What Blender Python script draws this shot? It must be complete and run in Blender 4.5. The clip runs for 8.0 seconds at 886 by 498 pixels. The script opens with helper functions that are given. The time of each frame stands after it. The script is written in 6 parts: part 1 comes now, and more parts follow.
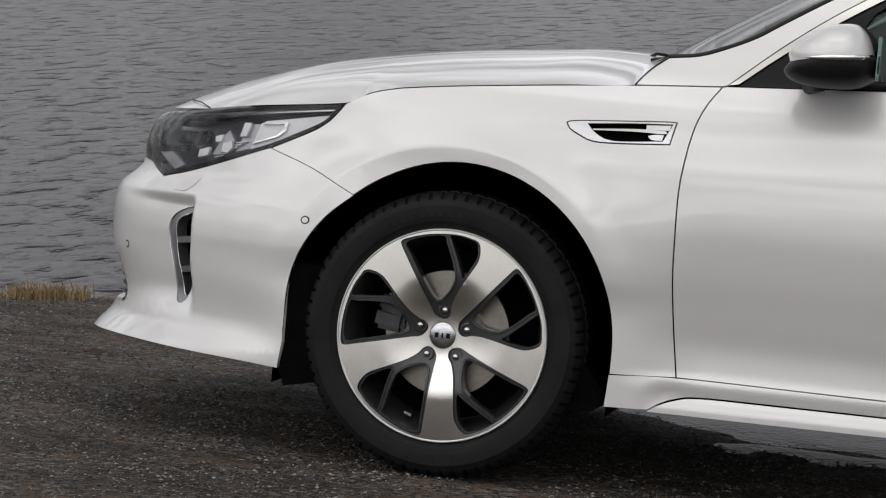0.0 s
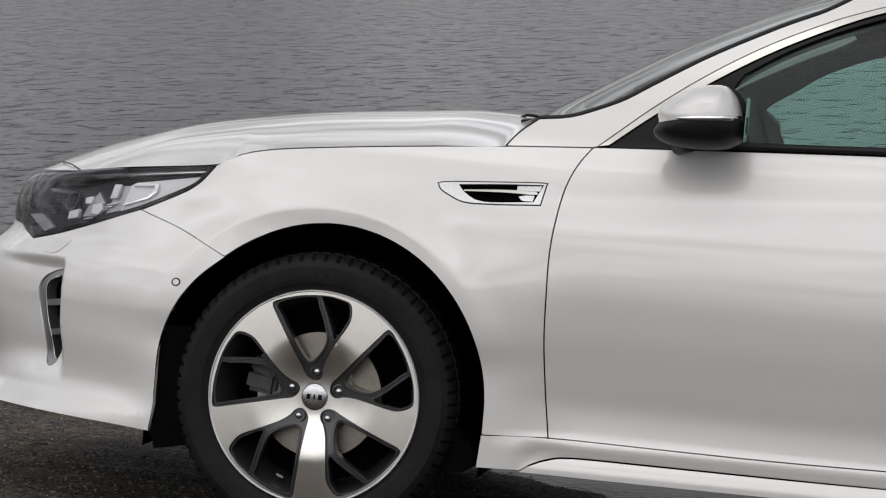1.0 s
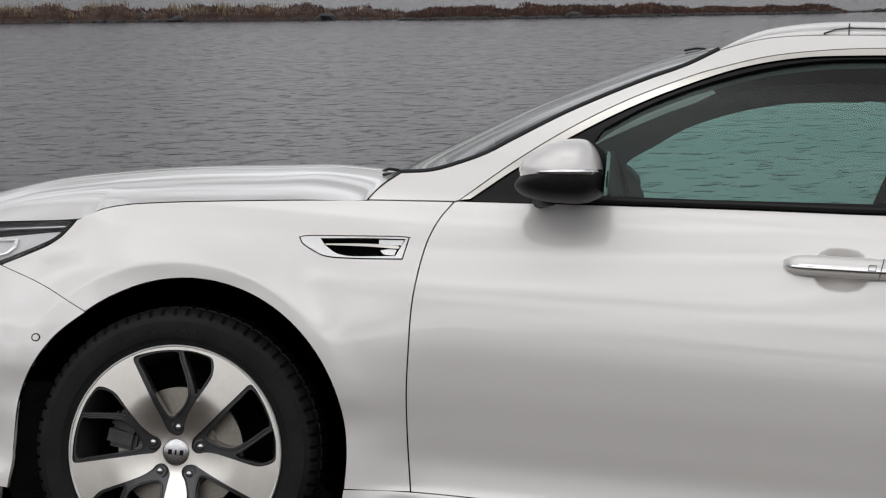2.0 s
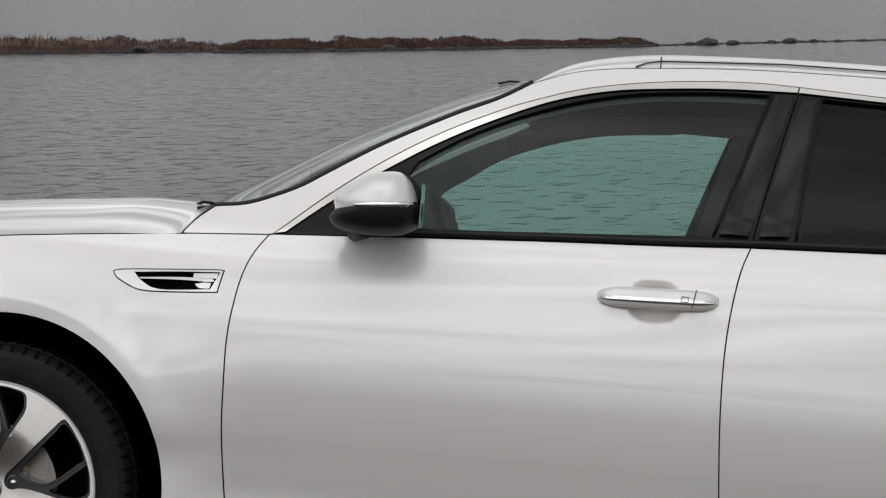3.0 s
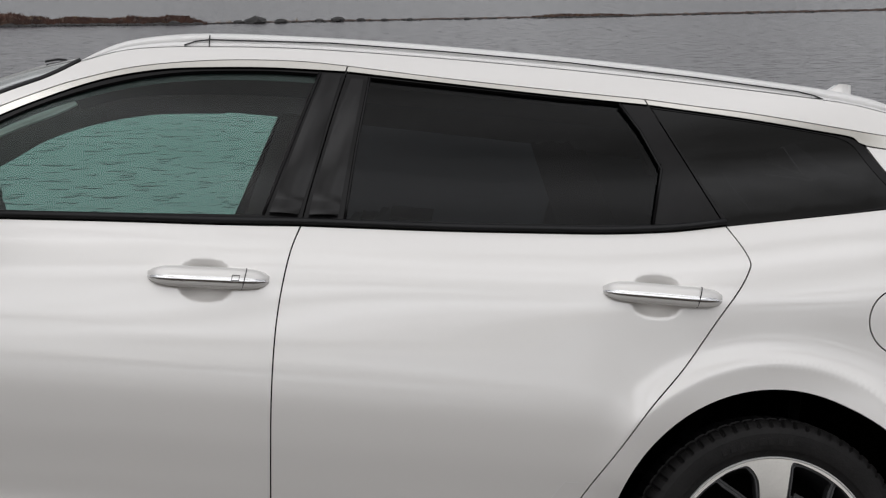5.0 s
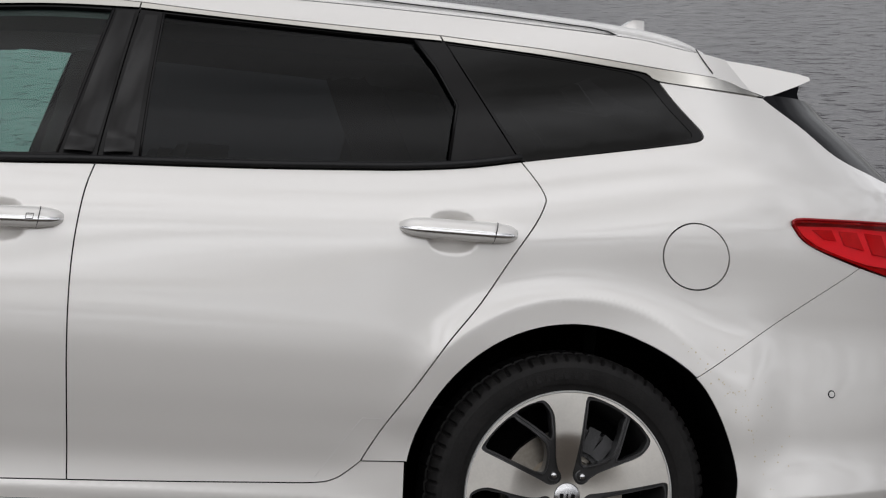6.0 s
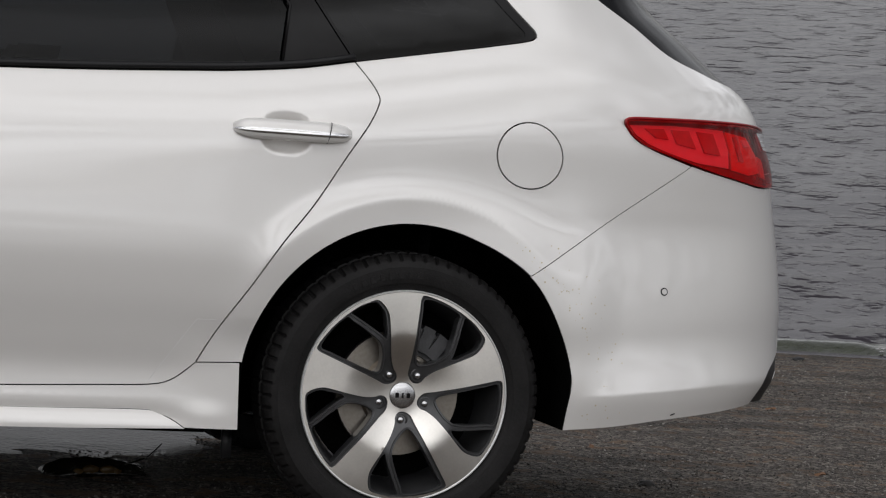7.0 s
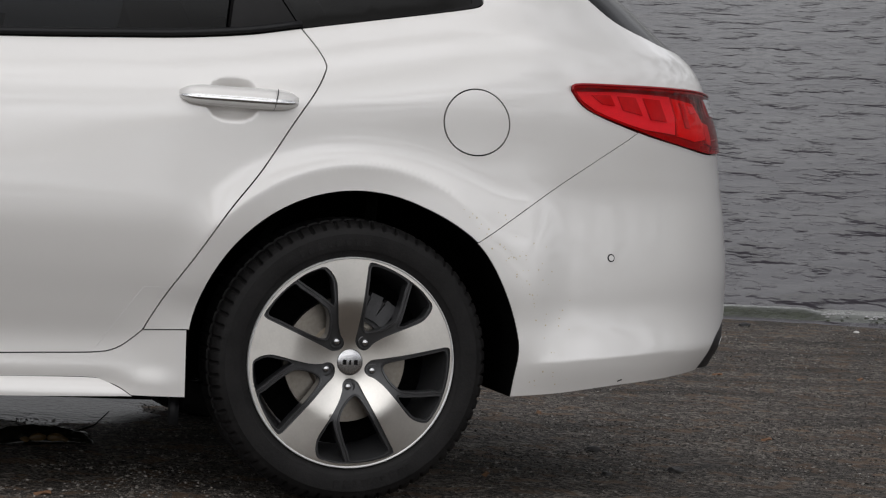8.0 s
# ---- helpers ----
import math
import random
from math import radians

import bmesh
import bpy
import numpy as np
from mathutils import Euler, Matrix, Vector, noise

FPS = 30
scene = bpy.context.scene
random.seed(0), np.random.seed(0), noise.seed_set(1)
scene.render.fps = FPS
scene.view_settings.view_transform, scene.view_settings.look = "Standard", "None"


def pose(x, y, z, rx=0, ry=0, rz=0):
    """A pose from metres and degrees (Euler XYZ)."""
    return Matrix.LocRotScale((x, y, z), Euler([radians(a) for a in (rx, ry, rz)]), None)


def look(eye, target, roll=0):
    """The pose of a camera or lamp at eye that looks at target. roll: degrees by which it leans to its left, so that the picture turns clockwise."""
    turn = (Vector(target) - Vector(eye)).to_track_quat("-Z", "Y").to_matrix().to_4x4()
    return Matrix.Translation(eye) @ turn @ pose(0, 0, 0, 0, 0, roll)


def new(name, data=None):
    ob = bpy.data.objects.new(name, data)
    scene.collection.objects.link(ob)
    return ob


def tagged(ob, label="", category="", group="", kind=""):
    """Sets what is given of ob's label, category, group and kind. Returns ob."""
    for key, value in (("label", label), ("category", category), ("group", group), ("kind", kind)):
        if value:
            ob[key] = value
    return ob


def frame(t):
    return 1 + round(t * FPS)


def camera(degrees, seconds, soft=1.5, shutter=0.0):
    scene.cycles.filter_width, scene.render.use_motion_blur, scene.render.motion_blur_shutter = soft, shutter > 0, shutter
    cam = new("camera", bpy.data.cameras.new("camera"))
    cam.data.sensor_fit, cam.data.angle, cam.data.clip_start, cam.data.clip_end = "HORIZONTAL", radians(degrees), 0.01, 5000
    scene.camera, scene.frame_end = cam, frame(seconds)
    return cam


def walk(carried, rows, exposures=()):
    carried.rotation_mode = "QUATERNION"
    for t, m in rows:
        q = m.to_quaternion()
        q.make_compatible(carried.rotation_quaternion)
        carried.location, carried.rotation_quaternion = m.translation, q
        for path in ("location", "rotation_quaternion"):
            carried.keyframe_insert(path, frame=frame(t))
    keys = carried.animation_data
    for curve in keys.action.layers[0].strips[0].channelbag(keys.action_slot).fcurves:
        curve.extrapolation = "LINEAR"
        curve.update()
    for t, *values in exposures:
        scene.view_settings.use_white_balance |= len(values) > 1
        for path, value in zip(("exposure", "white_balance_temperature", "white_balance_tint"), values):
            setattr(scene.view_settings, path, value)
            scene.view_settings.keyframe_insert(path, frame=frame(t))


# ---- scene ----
from mathutils.geometry import delaunay_2d_cdt

EYE = (1.3217, -6.0703, 1.4967)
cam = camera(18.202, 8.0, soft=1.2)
walk(cam, [
    (0.00, pose(*EYE, 81.176, 1.238, 11.664)),
    (0.25, pose(*EYE, 81.433, 1.203, 11.033)),
    (0.50, pose(*EYE, 81.722, 1.166, 10.381)),
    (0.75, pose(*EYE, 82.058, 1.127, 9.693)),
    (1.00, pose(*EYE, 82.387, 1.088, 8.997)),
    (1.25, pose(*EYE, 82.667, 1.049, 8.315)),
    (1.50, pose(*EYE, 82.941, 1.010, 7.626)),
    (1.75, pose(*EYE, 83.207, 0.969, 6.905)),
    (2.00, pose(*EYE, 83.453, 0.925, 6.133)),
    (2.25, pose(*EYE, 83.665, 0.877, 5.287)),
    (2.50, pose(*EYE, 83.836, 0.823, 4.352)),
    (2.75, pose(*EYE, 83.974, 0.765, 3.343)),
    (3.00, pose(*EYE, 84.076, 0.705, 2.305)),
    (3.25, pose(*EYE, 84.136, 0.645, 1.262)),
    (3.50, pose(*EYE, 84.155, 0.581, 0.147)),
    (3.75, pose(*EYE, 84.143, 0.510, -1.089)),
    (4.00, pose(*EYE, 84.118, 0.439, -2.323)),
    (4.25, pose(*EYE, 84.085, 0.374, -3.444)),
    (4.50, pose(*EYE, 83.995, 0.310, -4.562)),
    (4.75, pose(*EYE, 83.805, 0.239, -5.787)),
    (5.00, pose(*EYE, 83.558, 0.170, -6.990)),
    (5.25, pose(*EYE, 83.296, 0.109, -8.066)),
    (5.50, pose(*EYE, 82.989, 0.048, -9.131)),
    (5.75, pose(*EYE, 82.634, -0.013, -10.187)),
    (6.00, pose(*EYE, 82.237, -0.071, -11.207)),
    (6.25, pose(*EYE, 81.802, -0.125, -12.165)),
    (6.50, pose(*EYE, 81.318, -0.175, -13.048)),
    (6.75, pose(*EYE, 80.724, -0.224, -13.907)),
    (7.00, pose(*EYE, 80.175, -0.266, -14.645)),
    (7.25, pose(*EYE, 79.837, -0.295, -15.151)),
    (7.50, pose(*EYE, 79.664, -0.312, -15.459)),
    (7.75, pose(*EYE, 79.562, -0.322, -15.636)),
    (8.00, pose(*EYE, 79.491, -0.328, -15.747)),
])

# ---- world and light: bright overcast day ----
SUN_ELEVATION, SUN_TURN = 52, 192
world = bpy.data.worlds.new("world")
scene.world = world
world.use_nodes = True
wn = world.node_tree
bg = wn.nodes["Background"]
sky = wn.nodes.new("ShaderNodeTexSky")
sky.sky_type, sky.sun_disc, sky.dust_density = "NISHITA", False, 0.3
sky.sun_elevation, sky.sun_rotation = radians(SUN_ELEVATION), radians(SUN_TURN)
grey = wn.nodes.new("ShaderNodeHueSaturation")
grey.inputs["Saturation"].default_value = 0.075
coord = wn.nodes.new("ShaderNodeTexCoord")
# clouds lie on a level sheet: streaks towards the horizon, broad puffs overhead
lift = wn.nodes.new("ShaderNodeMath")
lift.operation = "ADD"
lift.inputs[1].default_value = 0.10
sheet = wn.nodes.new("ShaderNodeVectorMath")
sheet.operation = "DIVIDE"
clouds = wn.nodes.new("ShaderNodeTexNoise")
clouds.inputs["Scale"].default_value, clouds.inputs["Detail"].default_value = 2.4, 8
ramp = wn.nodes.new("ShaderNodeMapRange")
ramp.inputs["From Min"].default_value, ramp.inputs["From Max"].default_value = 0.36, 0.64
ramp.inputs["To Min"].default_value, ramp.inputs["To Max"].default_value = 0.4, 1.75
mul = wn.nodes.new("ShaderNodeVectorMath")
mul.operation = "MULTIPLY"
# a thin veil of cloud: brightest at middle heights, dull at the horizon
height = wn.nodes.new("ShaderNodeSeparateXYZ")
dome = wn.nodes.new("ShaderNodeValToRGB")
dome.color_ramp.elements[0].color, dome.color_ramp.elements[1].color = (0.11, 0.11, 0.11, 1), (1.12, 1.12, 1.12, 1)
for at, v in ((0.12, 0.27), (0.34, 1.10), (0.6, 1.15)):
    dome.color_ramp.elements.new(at).color = (v, v, v, 1)
both = wn.nodes.new("ShaderNodeMath")
both.operation = "MULTIPLY"
wn.links.new(coord.outputs["Generated"], height.inputs[0])
wn.links.new(height.outputs["Z"], dome.inputs["Fac"])
# the sky stays bright down to the horizon over the open lake, and dulls over the land
lake = wn.nodes.new("ShaderNodeValToRGB")
lake.color_ramp.elements[0].color, lake.color_ramp.elements[1].color = (0.29, 0.29, 0.29, 1), (1.12, 1.12, 1.12, 1)
for at, v in ((0.12, 0.49), (0.34, 1.12), (0.6, 1.15)):
    lake.color_ramp.elements.new(at).color = (v, v, v, 1)
side = wn.nodes.new("ShaderNodeMapRange")
side.inputs["From Min"].default_value, side.inputs["From Max"].default_value = -0.8, -0.1
across = wn.nodes.new("ShaderNodeMix")
across.data_type = "FLOAT"
wn.links.new(height.outputs["Z"], lake.inputs["Fac"])
wn.links.new(height.outputs["Y"], side.inputs["Value"])
wn.links.new(side.outputs[0], across.inputs[0])
wn.links.new(dome.outputs[0], across.inputs[2])
wn.links.new(lake.outputs[0], across.inputs[3])
wn.links.new(across.outputs[0], both.inputs[0])
wn.links.new(ramp.outputs[0], both.inputs[1])
wn.links.new(sky.outputs[0], grey.inputs["Color"])
wn.links.new(height.outputs["Z"], lift.inputs[0])
wn.links.new(coord.outputs["Generated"], sheet.inputs[0])
wn.links.new(lift.outputs[0], sheet.inputs[1])
wn.links.new(sheet.outputs[0], clouds.inputs["Vector"])
wn.links.new(clouds.outputs["Fac"], ramp.inputs["Value"])
veil = wn.nodes.new("ShaderNodeVectorMath")
veil.operation = "MULTIPLY"
veil.inputs[1].default_value = (1.002, 0.997, 1.010)
wn.links.new(grey.outputs[0], veil.inputs[0])
wn.links.new(veil.outputs[0], mul.inputs[0])
wn.links.new(both.outputs[0], mul.inputs[1])
wn.links.new(mul.outputs[0], bg.inputs[0])
bg.inputs[1].default_value = 0.16
sun_data = bpy.data.lights.new("sun", "SUN")
sun_data.energy, sun_data.angle, sun_data.color = 0.5, radians(85), (1.0, 0.965, 0.91)
sun = new("sun", sun_data)
sun.matrix_world = look((-1.6, -7.5, 9.8), (0, 0, 0))
scene.view_settings.exposure = -0.08


# ---- materials ----
def material(name, base, rough=0.5, metal=0.0, coat=0.0, spread=0.0, scale=8.0, bump=0.0, bump_scale=60.0, second=None, coat_rough=0.03, spec=0.5):
    """Principled surface: two scales of noise vary colour and roughness, and give a fine relief."""
    m = bpy.data.materials.new(name)
    m.use_nodes = True
    n, l = m.node_tree.nodes, m.node_tree.links
    b = n["Principled BSDF"]
    b.inputs["Base Color"].default_value = (*base, 1)
    b.inputs["Roughness"].default_value, b.inputs["Metallic"].default_value = rough, metal
    b.inputs["Coat Weight"].default_value, b.inputs["Coat Roughness"].default_value = coat, coat_rough
    b.inputs["Specular IOR Level"].default_value = spec
    tc = n.new("ShaderNodeTexCoord")
    if spread:
        big, small = n.new("ShaderNodeTexNoise"), n.new("ShaderNodeTexNoise")
        big.inputs["Scale"].default_value, small.inputs["Scale"].default_value = scale, scale * 9
        big.inputs["Detail"].default_value = 4
        mix = n.new("ShaderNodeMix")
        mix.data_type = "FLOAT"
        mix.inputs[0].default_value = 0.4
        col = n.new("ShaderNodeValToRGB")
        lo = second or [c * (1 - spread) for c in base]
        hi = base if second else [min(1, c * (1 + spread)) for c in base]
        col.color_ramp.elements[0].color, col.color_ramp.elements[1].color = (*lo, 1), (*hi, 1)
        col.color_ramp.elements[0].position, col.color_ramp.elements[1].position = 0.35, 0.65
        for a in (big, small):
            l.new(tc.outputs["Object"], a.inputs["Vector"])
        l.new(big.outputs["Fac"], mix.inputs[2])
        l.new(small.outputs["Fac"], mix.inputs[3])
        l.new(mix.outputs[0], col.inputs[0])
        l.new(col.outputs[0], b.inputs["Base Color"])
        rr = n.new("ShaderNodeMapRange")
        rr.inputs["To Min"].default_value, rr.inputs["To Max"].default_value = rough * 0.8, min(1, rough * 1.2)
        l.new(mix.outputs[0], rr.inputs["Value"])
        l.new(rr.outputs[0], b.inputs["Roughness"])
    if bump:
        t, bp = n.new("ShaderNodeTexNoise"), n.new("ShaderNodeBump")
        t.inputs["Scale"].default_value, t.inputs["Detail"].default_value = bump_scale, 3
        bp.inputs["Strength"].default_value, bp.inputs["Distance"].default_value = bump, 0.01
        l.new(tc.outputs["Object"], t.inputs["Vector"])
        l.new(t.outputs["Fac"], bp.inputs["Height"])
        l.new(bp.outputs[0], b.inputs["Normal"])
    return m


def glass(name, tint, gloss_rough=0.01, ior=1.5):
    """Thin tinted pane: a clear tint, with gloss by the angle."""
    m = bpy.data.materials.new(name)
    m.use_nodes = True
    n, l = m.node_tree.nodes, m.node_tree.links
    n.remove(n["Principled BSDF"])
    clear, gloss, mix, fres = n.new("ShaderNodeBsdfTransparent"), n.new("ShaderNodeBsdfGlossy"), n.new("ShaderNodeMixShader"), n.new("ShaderNodeFresnel")
    clear.inputs[0].default_value = (*tint, 1)
    gloss.inputs["Roughness"].default_value = gloss_rough
    fres.inputs["IOR"].default_value = ior
    l.new(fres.outputs[0], mix.inputs[0])
    l.new(clear.outputs[0], mix.inputs[1])
    l.new(gloss.outputs[0], mix.inputs[2])
    l.new(mix.outputs[0], n["Material Output"].inputs[0])
    return m


PAINT = material("white_pearl_paint", (0.80, 0.780, 0.755), 0.36, 0.22, 1.0, coat_rough=0.015)
PAINT.node_tree.nodes["Principled BSDF"].inputs["Coat IOR"].default_value = 1.75
CHROME = material("chrome", (0.78, 0.78, 0.78), 0.07, 1.0, spread=0.02, scale=5)
SATIN_DARK = material("dark_satin_metal", (0.20, 0.20, 0.205), 0.28, 0.9, spread=0.05, scale=8)
VENT_METAL = material("brushed_vent_metal", (0.62, 0.62, 0.62), 0.22, 0.95, spread=0.05, scale=20)
VENT_DARK = material("brushed_grey_metal", (0.30, 0.30, 0.31), 0.34, 0.8, spread=0.06, scale=20)
TRIM_CHROME = material("bright_window_trim", (0.58, 0.565, 0.53), 0.12, 1.0, spread=0.04, scale=5)
SATIN = material("satin_metal", (0.62, 0.62, 0.63), 0.25, 1.0, spread=0.03, scale=6)
GLOSS_BLACK = material("gloss_black_trim", (0.010, 0.0095, 0.010), 0.14, spread=0.2, scale=4, spec=0.17)
TAIL_GLASS = material("dark_tailgate_glass", (0.006, 0.006, 0.0075), 0.12, spread=0.2, scale=4, spec=0.05)
PIANO = material("polished_black_cover", (0.012, 0.0115, 0.012), 0.10, spread=0.2, scale=4, spec=0.22)
BLACK = material("black_plastic", (0.010, 0.010, 0.011), 0.5, spread=0.25, scale=14, bump=0.1, bump_scale=300, spec=0.3)
SEAL = material("rubber_seal", (0.012, 0.012, 0.013), 0.6, spread=0.2, scale=12)
LINER = material("felt_liner", (0.0035, 0.0035, 0.0035), 0.95, spread=0.4, scale=14, bump=0.3, bump_scale=200, spec=0.02)
CLOTH = material("grey_headliner", (0.085, 0.086, 0.088), 0.9, spread=0.15, scale=20)
SEATING = material("black_seat_cloth", (0.02, 0.02, 0.021), 0.8, spread=0.3, scale=25, bump=0.2, bump_scale=400)
GUNMETAL = material("gunmetal_paint", (0.065, 0.065, 0.067), 0.33, 0.5, 0.3, 0.15, 10)
DISC = material("worn_brake_disc", (0.36, 0.33, 0.29), 0.35, 1.0, spread=0.15, scale=14)
CAST = material("cast_iron_caliper", (0.08, 0.08, 0.083), 0.5, 0.5, spread=0.25, scale=30)
RUBBER = material("tyre_rubber", (0.011, 0.0103, 0.0103), 0.62, spread=0.4, scale=16, bump=0.12, bump_scale=220, spec=0.22)
RED = material("red_lamp_lens", (0.30, 0.002, 0.006), 0.10, 0.0, 0.3, 0.12, 12, spec=0.25)
RED_LIGHT = material("bright_red_reflector", (0.80, 0.03, 0.04), 0.3, 0.0, 0.0, 0.1, 40, spec=0.2)
RED_DEEP = material("deep_red_segment", (0.56, 0.16, 0.18), 0.3, 0.0, 0.0, 0.1, 40, spec=0.2)
LAMP_DARK = material("dark_lamp_bezel", (0.035, 0.035, 0.042), 0.3, spread=0.3, scale=30)
LAMP_GREY = material("grey_lamp_reflector", (0.52, 0.52, 0.54), 0.25, 0.3, spread=0.12, scale=40)
LAMP_EDGE = material("smoky_lamp_edge", (0.16, 0.16, 0.17), 0.25, 0.2, spread=0.1, scale=30)
LAMP_WHITE = material("frosted_reflector", (0.92, 0.92, 0.92), 0.3, spread=0.06, scale=30)
RED_LENS = glass("red_lens", (1.0, 0.075, 0.105), ior=1.2)
CLEAR = glass("clear_lens", (0.97, 0.972, 0.98), ior=1.42)
TEAL = glass("green_tinted_glass", (0.70, 0.96, 0.89), ior=1.42)
DARK_PANE = glass("dark_quarter_glass", (0.012, 0.012, 0.013), ior=1.38)
PRIVACY = glass("dark_privacy_glass", (0.13, 0.14, 0.15), ior=1.30)
SCREEN = glass("windscreen_glass", (0.72, 0.84, 0.80))


def machined(name):
    """Diamond-cut aluminium: fine turning rings round the wheel's axis stretch the highlights outwards."""
    m = material(name, (0.84, 0.81, 0.76), 0.30, 1.0, spread=0.04, scale=20)
    n, l = m.node_tree.nodes, m.node_tree.links
    b = n["Principled BSDF"]
    tc, cross, turn = n.new("ShaderNodeTexCoord"), n.new("ShaderNodeVectorMath"), n.new("ShaderNodeVectorTransform")
    cross.operation = "CROSS_PRODUCT"
    cross.inputs[1].default_value = (0, 1, 0)
    turn.convert_from, turn.convert_to, turn.vector_type = "OBJECT", "WORLD", "VECTOR"
    l.new(tc.outputs["Object"], cross.inputs[0])
    l.new(cross.outputs[0], turn.inputs[0])
    l.new(turn.outputs[0], b.inputs["Tangent"])
    b.inputs["Anisotropic"].default_value = 0.75
    far, rings, bp = n.new("ShaderNodeVectorMath"), n.new("ShaderNodeTexNoise"), n.new("ShaderNodeBump")
    far.operation = "LENGTH"
    rings.noise_dimensions = "1D"
    rings.inputs["Scale"].default_value, rings.inputs["Detail"].default_value = 900, 2
    bp.inputs["Strength"].default_value, bp.inputs["Distance"].default_value = 0.05, 0.002
    l.new(tc.outputs["Object"], far.inputs[0])
    l.new(far.outputs["Value"], rings.inputs["W"])
    l.new(rings.outputs["Fac"], bp.inputs["Height"])
    l.new(bp.outputs[0], b.inputs["Normal"])
    return m


MACHINED = machined("machined_aluminium")
RIM_EDGE = material("polished_rim_edge", (0.86, 0.86, 0.85), 0.3, 0.6, spread=0.03, scale=20)


def ground_material():
    """Worn gravelly tarmac: stone chips, brown dirt patches, damp dark parts."""
    m = bpy.data.materials.new("gravelly_tarmac")
    m.use_nodes = True
    n, l = m.node_tree.nodes, m.node_tree.links
    b = n["Principled BSDF"]
    tc = n.new("ShaderNodeTexCoord")

    def noise_tex(scale, detail=5):
        t = n.new("ShaderNodeTexNoise")
        t.inputs["Scale"].default_value, t.inputs["Detail"].default_value = scale, detail
        l.new(tc.outputs["Object"], t.inputs["Vector"])
        return t

    chips = n.new("ShaderNodeTexVoronoi")
    chips.inputs["Scale"].default_value = 66
    l.new(tc.outputs["Object"], chips.inputs["Vector"])
    tone = n.new("ShaderNodeSeparateColor")
    l.new(chips.outputs["Color"], tone.inputs[0])
    col = n.new("ShaderNodeValToRGB")
    e = col.color_ramp.elements
    e[0].color, e[0].position = (0.008, 0.007, 0.007, 1), 0.15
    e[1].color, e[1].position = (0.30, 0.265, 0.235, 1), 1.0
    for at, c in ((0.45, (0.034, 0.029, 0.026, 1)), (0.8, (0.125, 0.107, 0.092, 1))):
        e.new(at).color = c
    l.new(tone.outputs[0], col.inputs[0])
    # pale worm-like wear of the aggregate
    worm, line, pale = noise_tex(62, 2), n.new("ShaderNodeValToRGB"), n.new("ShaderNodeMix")
    e = line.color_ramp.elements
    e[0].color, e[0].position = (0, 0, 0, 1), 0.455
    e[1].color, e[1].position = (0, 0, 0, 1), 0.545
    e.new(0.5).color = (0.85, 0.85, 0.85, 1)
    pale.data_type = "RGBA"
    pale.inputs["B"].default_value = (0.34, 0.305, 0.265, 1)
    l.new(worm.outputs["Fac"], line.inputs[0])
    l.new(line.outputs[0], pale.inputs["Factor"])
    l.new(col.outputs[0], pale.inputs["A"])
    dirt, dirt_fac, mix = noise_tex(10, 3), n.new("ShaderNodeMapRange"), n.new("ShaderNodeMix")
    dirt_fac.inputs["From Min"].default_value, dirt_fac.inputs["From Max"].default_value = 0.55, 0.61
    dirt_fac.inputs["To Min"].default_value, dirt_fac.inputs["To Max"].default_value = 0.06, 0.8
    mix.data_type = "RGBA"
    mix.inputs["B"].default_value = (0.175, 0.112, 0.070, 1)
    l.new(dirt.outputs["Fac"], dirt_fac.inputs["Value"])
    l.new(dirt_fac.outputs[0], mix.inputs["Factor"])
    l.new(pale.outputs["Result"], mix.inputs["A"])
    broad, broad_fac, mix3 = noise_tex(1.1, 6), n.new("ShaderNodeMapRange"), n.new("ShaderNodeMix")
    rows = n.new("ShaderNodeMapping")
    rows.inputs["Scale"].default_value = (1.6, 3.6, 1.0)
    rows.inputs["Rotation"].default_value = (0, 0, 0.08)
    l.new(tc.outputs["Object"], rows.inputs[0])
    l.new(rows.outputs[0], broad.inputs["Vector"])
    broad_fac.inputs["From Min"].default_value, broad_fac.inputs["From Max"].default_value = 0.35, 0.65
    broad_fac.inputs["To Min"].default_value, broad_fac.inputs["To Max"].default_value = 0.34, 0.84
    mix3.data_type, mix3.blend_type = "RGBA", "MULTIPLY"
    mix3.inputs["Factor"].default_value = 1.0
    l.new(broad.outputs["Fac"], broad_fac.inputs["Value"])
    fine, mix2 = noise_tex(40, 8), n.new("ShaderNodeMix")
    mix2.data_type, mix2.blend_type = "RGBA", "OVERLAY"
    mix2.inputs["Factor"].default_value = 0.5
    l.new(mix.outputs["Result"], mix2.inputs["A"])
    l.new(fine.outputs["Fac"], mix2.inputs["B"])
    l.new(mix2.outputs["Result"], mix3.inputs["A"])
    l.new(broad_fac.outputs[0], mix3.inputs["B"])
    l.new(mix3.outputs["Result"], b.inputs["Base Color"])
    b.inputs["Roughness"].default_value = 0.85
    b.inputs["Specular IOR Level"].default_value = 0.3
    bp = n.new("ShaderNodeBump")
    bp.inputs["Strength"].default_value, bp.inputs["Distance"].default_value = 0.9, 0.012
    bp2 = n.new("ShaderNodeBump")
    bp2.inputs["Strength"].default_value, bp2.inputs["Distance"].default_value = 0.7, 0.03
    l.new(chips.outputs["Distance"], bp.inputs["Height"])
    l.new(noise_tex(18, 8).outputs["Fac"], bp2.inputs["Height"])
    l.new(bp2.outputs[0], bp.inputs["Normal"])
    l.new(bp.outputs[0], b.inputs["Normal"])
    return m


